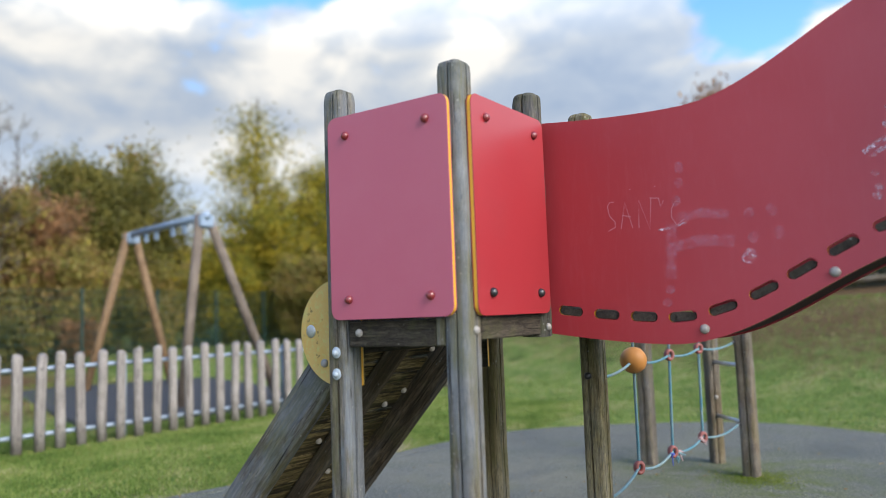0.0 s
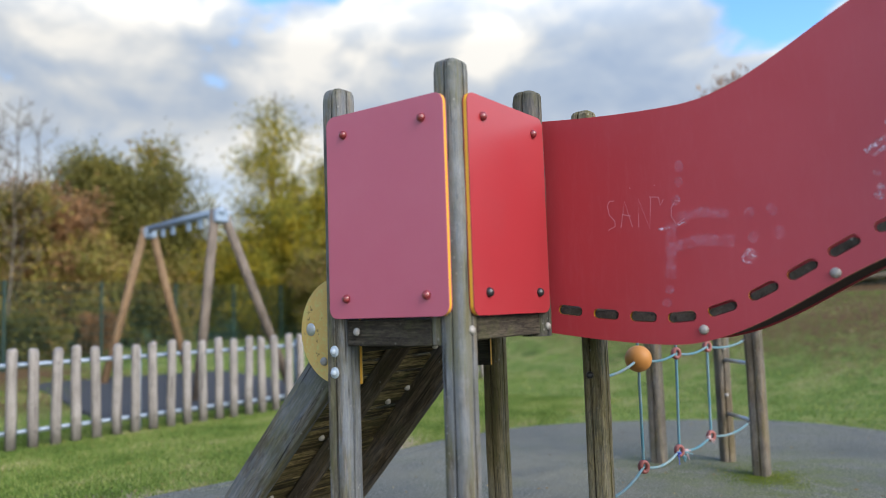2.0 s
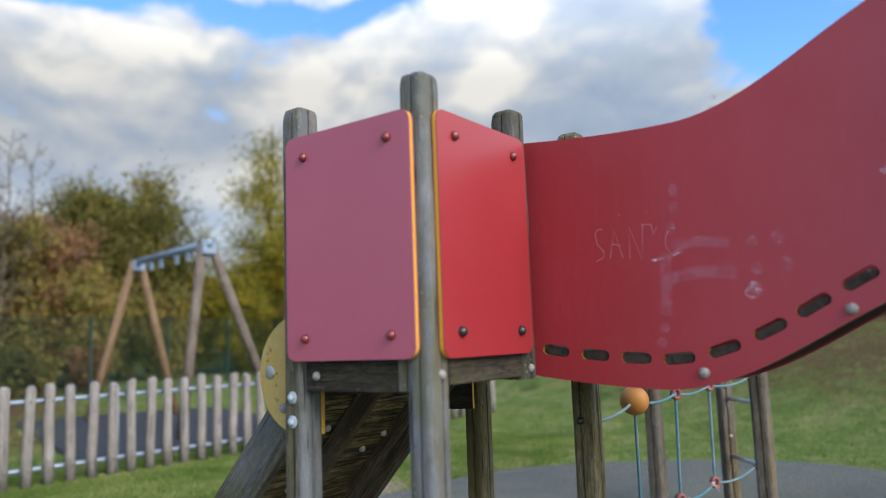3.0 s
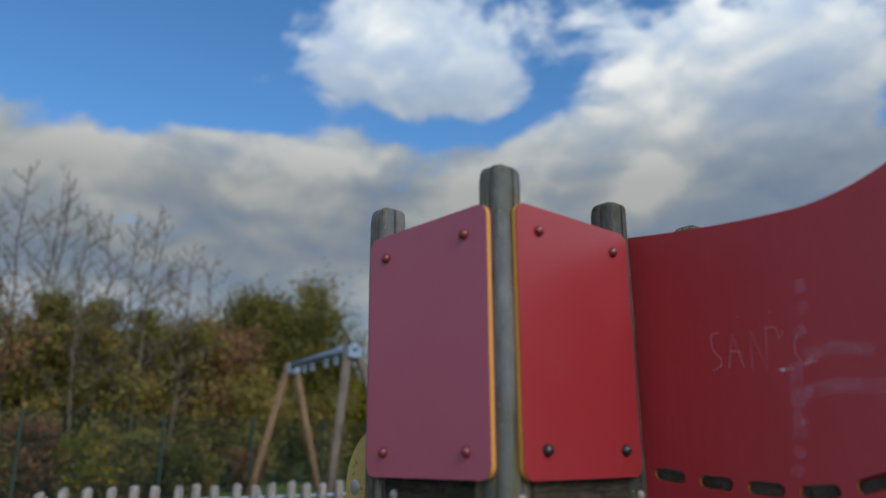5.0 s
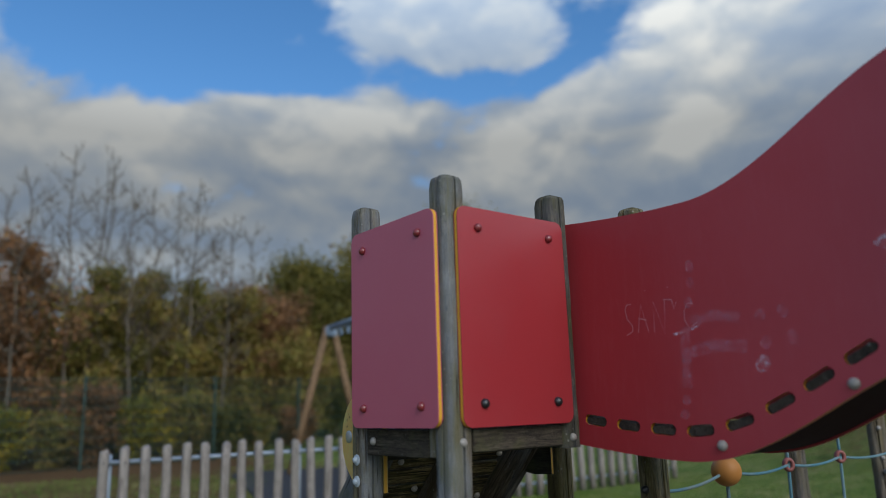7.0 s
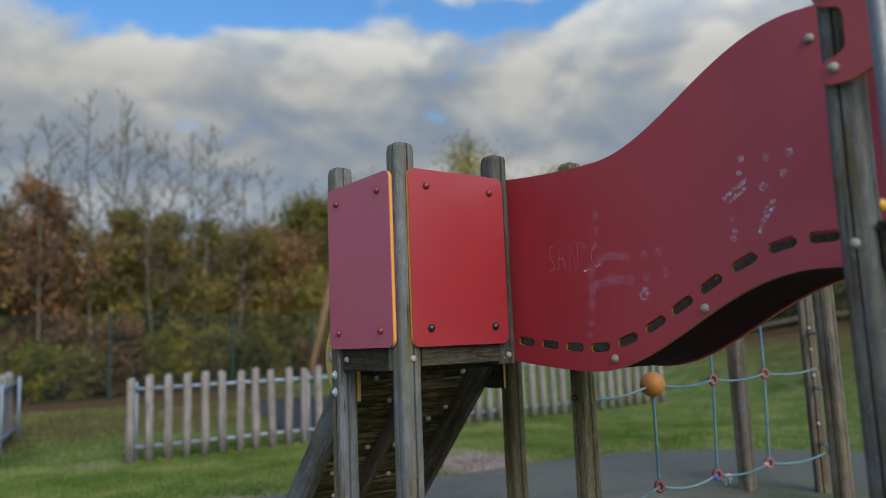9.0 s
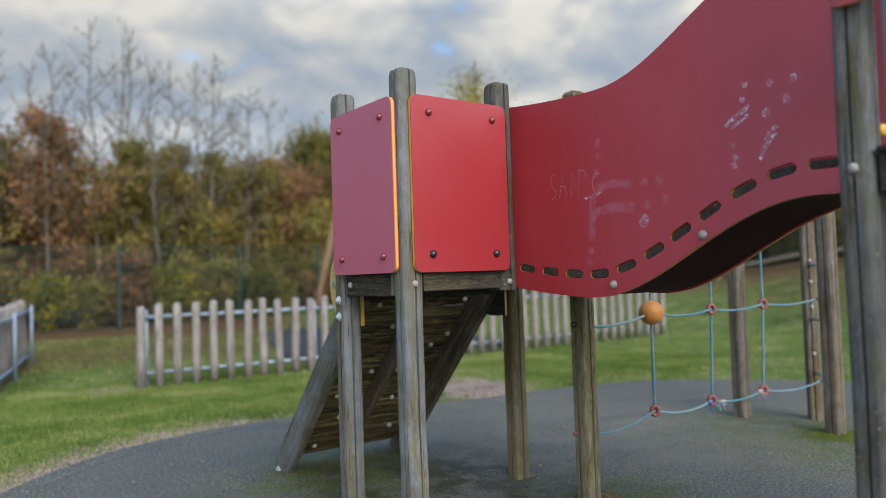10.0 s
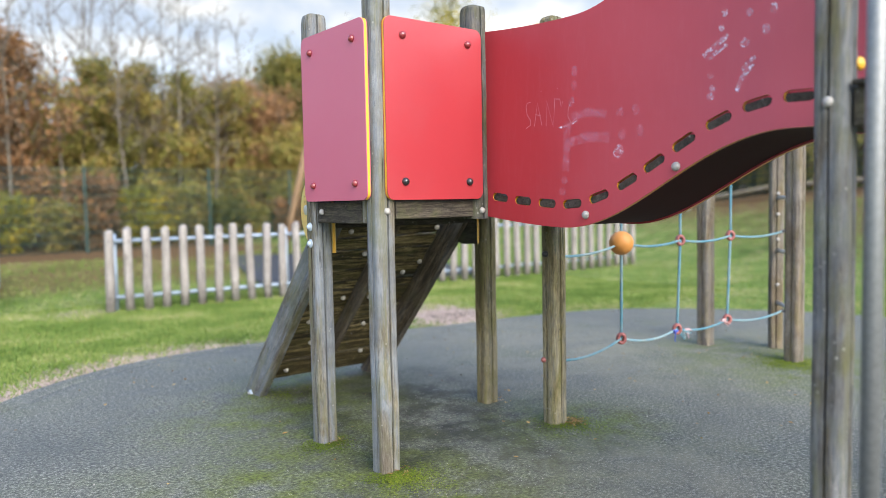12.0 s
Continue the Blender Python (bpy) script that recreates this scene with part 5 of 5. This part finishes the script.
for i in range(34):
    f = i / 33
    x = -9.0 + 31.0 * f
    y = 15.6 + 0.30 * max(x - 3, 0) + rng0.uniform(0, 2.6)
    pick = rng0.choice((0, 0, 0, 0, 0, 1, 1, 3)) if x < 8 else rng0.choice((0, 2, 2, 3))
    shrub(x, y, rng0.uniform(2.8, 3.6) if x < -0.5 else rng0.uniform(3.9, 5.0) if x < 7 else rng0.uniform(2.4, 3.4), rng0.uniform(1.2, 1.7), SHRUBS[pick][0], 100 + i, SHRUBS[pick][1])
for i in range(15):
    x = -6.5 + i * 1.0 + rng0.uniform(-0.3, 0.3)
    shrub(x, 14.6 + 0.28 * max(x - 3, 0) + rng0.uniform(0, 0.5), rng0.uniform(0.6, 1.7), rng0.uniform(0.5, 0.9), SHRUBS[(0, 1, 2, 0, 3, 0, 1, 2)[i % 8]][0], 180 + i, "low tangled undergrowth at the foot of the hedge", 3200)
for i in range(25):
    y = -9.0 + i * 1.05
    x = 16.6 - 0.13 * y + rng0.uniform(0, 1.8)
    shrub(x, y, rng0.uniform(2.4, 3.4), 1.3, SHRUBS[rng0.choice((0, 3, 3))][0], 140 + i, "tangled dark shrub on the grass bank", 8000)
for i in range(16):
    x = -9.5 + i * 1.15
    shrub(x, 19.4 + 0.3 * max(x - 3, 0) + rng0.uniform(0, 0.8), rng0.uniform(2.6, 3.6), 1.5, SHRUBS[rng0.choice((0, 0, 1, 3))][0], 260 + i, "dense autumn shrub at the back of the hedge", 9000)
for i in range(17):
    y = -11.0 + i * 1.6
    shrub(19.6 - 0.1 * y + rng0.uniform(0.0, 0.6), y, rng0.uniform(2.6, 3.4), 1.7, SHRUBS[rng0.choice((0, 3, 3))][0], 290 + i, "dense dark shrub at the top of the bank", 9000)
for i in range(22):
    y = -8.0 + i * 0.95
    shrub(15.4 - 0.13 * y + rng0.uniform(0.0, 0.4), y, rng0.uniform(0.9, 1.4), 0.85, SHRUBS[rng0.choice((0, 3, 3))][0], 220 + i, "low dark bramble along the fence on the bank", 4000)


# ---------------------------------------------------------------- grass, moss, fallen leaves
def grass():
    rng = np.random.default_rng(3)
    v, f = [], []

    def sow(n, x0, x1, y0, y1, h, w):
        x, y = rng.uniform(x0, x1, n), rng.uniform(y0, y1, n)
        d = mat_distance(x, y)
        ok = d > 0.03
        bare = 1.6 * np.exp(-(((x - 2.82) / 0.46) ** 2 + ((y - 3.16) / 0.38) ** 2)) + np.clip(1 - d / 0.4, 0, 1) * smooth01((1.2 - x)) * 0.9 + 0.7 * np.exp(-(((x - 0.1) / 0.5) ** 2 + ((y - 6.1) / 0.45) ** 2))
        ok &= rng.uniform(0, 1, n) > bare
        x, y = x[ok], y[ok]
        z = land(x, y) - 0.004
        n = len(x)
        a = rng.uniform(0, math.tau, n)
        hh = h * rng.uniform(0.5, 1.4, n)
        lean = rng.normal(size=(n, 2)) * hh[:, None] * 0.45
        p = np.stack([x, y, z], -1)
        s = np.stack([np.cos(a), np.sin(a), 0 * a], -1) * w * rng.uniform(0.6, 1.4, (n, 1))
        tip = p + np.concatenate([lean, hh[:, None]], 1)
        k = 3 * sum(len(q) for q in f)
        v.append(np.stack([p - s, p + s, tip], 1).reshape(-1, 3))
        f.append(np.arange(3 * n).reshape(n, 3) + k)

    sow(330000, -3.0, 6.5, 2.2, 6.6, 0.028, 0.0045)
    sow(45000, -3.0, 11.0, 6.2, 12.5, 0.04, 0.006)
    sow(45000, 4.5, 12.0, -3.0, 6.5, 0.035, 0.005)
    mesh_from("grass", np.concatenate(v), np.concatenate(f), GRASS, None)
    ob = bpy.data.objects["grass"]
    tagged(ob, "short mown green grass blades", "grass", kind="stuff")


grass()


def scatter(name, label, category, mat, spots, n, size, lift, seed):
    rng = np.random.default_rng(seed)
    pts = []
    for x, y, r, share in spots:
        m = int(n * share)
        q = rng.normal(size=(m, 2)) * r * 0.5 + (x, y)
        pts.append(q)
    q = np.concatenate(pts)
    z = np.where(mat_distance(q[:, 0], q[:, 1]) < 0, 0.0, land(q[:, 0], q[:, 1])) + lift * rng.uniform(0.5, 1.6, len(q))
    v, f = leaves(np.column_stack([q, z]), size, rng)
    mid = np.repeat(z, 4)
    v[:, 2] = mid + (v[:, 2] - mid) * 0.35
    tagged(mesh_from(name, v, f, mat, None), label, category, kind="stuff")


scatter("moss", "bright green moss tufts round the post feet", "moss", MOSS,
        [(-0.02, -0.04, 0.10, 0.12), (-0.03, 0.50, 0.11, 0.12), (1.03, -0.03, 0.15, 0.14), (3.15, -0.1, 0.26, 0.44), (0.25, 1.55, 0.2, 0.08), (0.0, -0.1, 0.18, 0.1)], 16000, 0.0045, 0.004, 5)
scatter("fallen_leaves", "small brown and pale fallen leaves on grass and surface", "fallen leaves", LITTER,
        [(1.0, 4.4, 3.0, 0.3), (6.5, 3.5, 3.5, 0.4), (2.4, 0.4, 2.2, 0.08), (-0.5, 5.0, 2.0, 0.12), (9.5, 1.5, 3.0, 0.1)] + [(0.6 + i * 0.7, 5.72 - 0.05 * i, 0.5, 0.03) for i in range(8)], 2200, 0.012, 0.016, 6)


def pebbles():
    """Small stones on the bare soil."""
    rng = np.random.default_rng(9)
    q = np.concatenate([rng.normal(size=(900, 2)) * (0.30, 0.20) + (2.82, 3.12), rng.normal(size=(160, 2)) * (0.3, 0.25) + (0.1, 6.1)])
    t = rng.uniform(0, 1, 700)
    i = (t * 30).astype(int) - 8
    e = MAT_EDGE[i % len(MAT_EDGE)]
    q = np.concatenate([q, e + rng.normal(size=(700, 2)) * 0.05 + (e - (1.5, -0.5)) / np.linalg.norm(e - (1.5, -0.5), axis=1)[:, None] * rng.uniform(0.05, 0.5, (700, 1))])
    q = q[mat_distance(q[:, 0], q[:, 1]) > 0.02]
    n = len(q)
    base = np.array([(1, 0, 0), (-1, 0, 0), (0, 1, 0), (0, -1, 0), (0, 0, 1), (0, 0, -1)], float)
    tri = np.array([(0, 2, 4), (2, 1, 4), (1, 3, 4), (3, 0, 4), (2, 0, 5), (1, 2, 5), (3, 1, 5), (0, 3, 5)])
    size = rng.uniform(0.003, 0.009, (n, 1, 1)) * rng.uniform(0.6, 1.2, (n, 1, 3))
    c = np.column_stack([q, land(q[:, 0], q[:, 1]) + 0.002])
    v = c[:, None] + base[None] * size + rng.normal(size=(n, 6, 3)) * 0.0015
    f = (tri[None] + 6 * np.arange(n)[:, None, None]).reshape(-1, 3)
    tagged(mesh_from("pebbles", v.reshape(-1, 3), f, STONE, None), "small pale stones on the bare soil", "pebbles", kind="stuff")


STONE = leafy("pale stones", [(0, (0.120, 0.094, 0.075)), (0.6, (0.270, 0.223, 0.184)), (1, (0.435, 0.389, 0.340))], 0.8)
pebbles()

scatter("grit", "tiny pale bits of leaf and grit on the safety surface", "grit", STONE,
        [(1.5, 0.5, 2.6, 0.55), (0.5, -0.6, 1.6, 0.25), (3.6, 0.8, 2.0, 0.2)], 800, 0.0058, 0.003, 12)
scatter("leaf_heap", "small heap of brown leaf bits at a post foot", "leaf litter", LITTER, [(1.075, -0.03, 0.055, 0.7), (0.03, -0.03, 0.07, 0.1), (0.04, 0.51, 0.07, 0.1), (1.06, 0.51, 0.06, 0.1)], 320, 0.007, 0.010, 15)
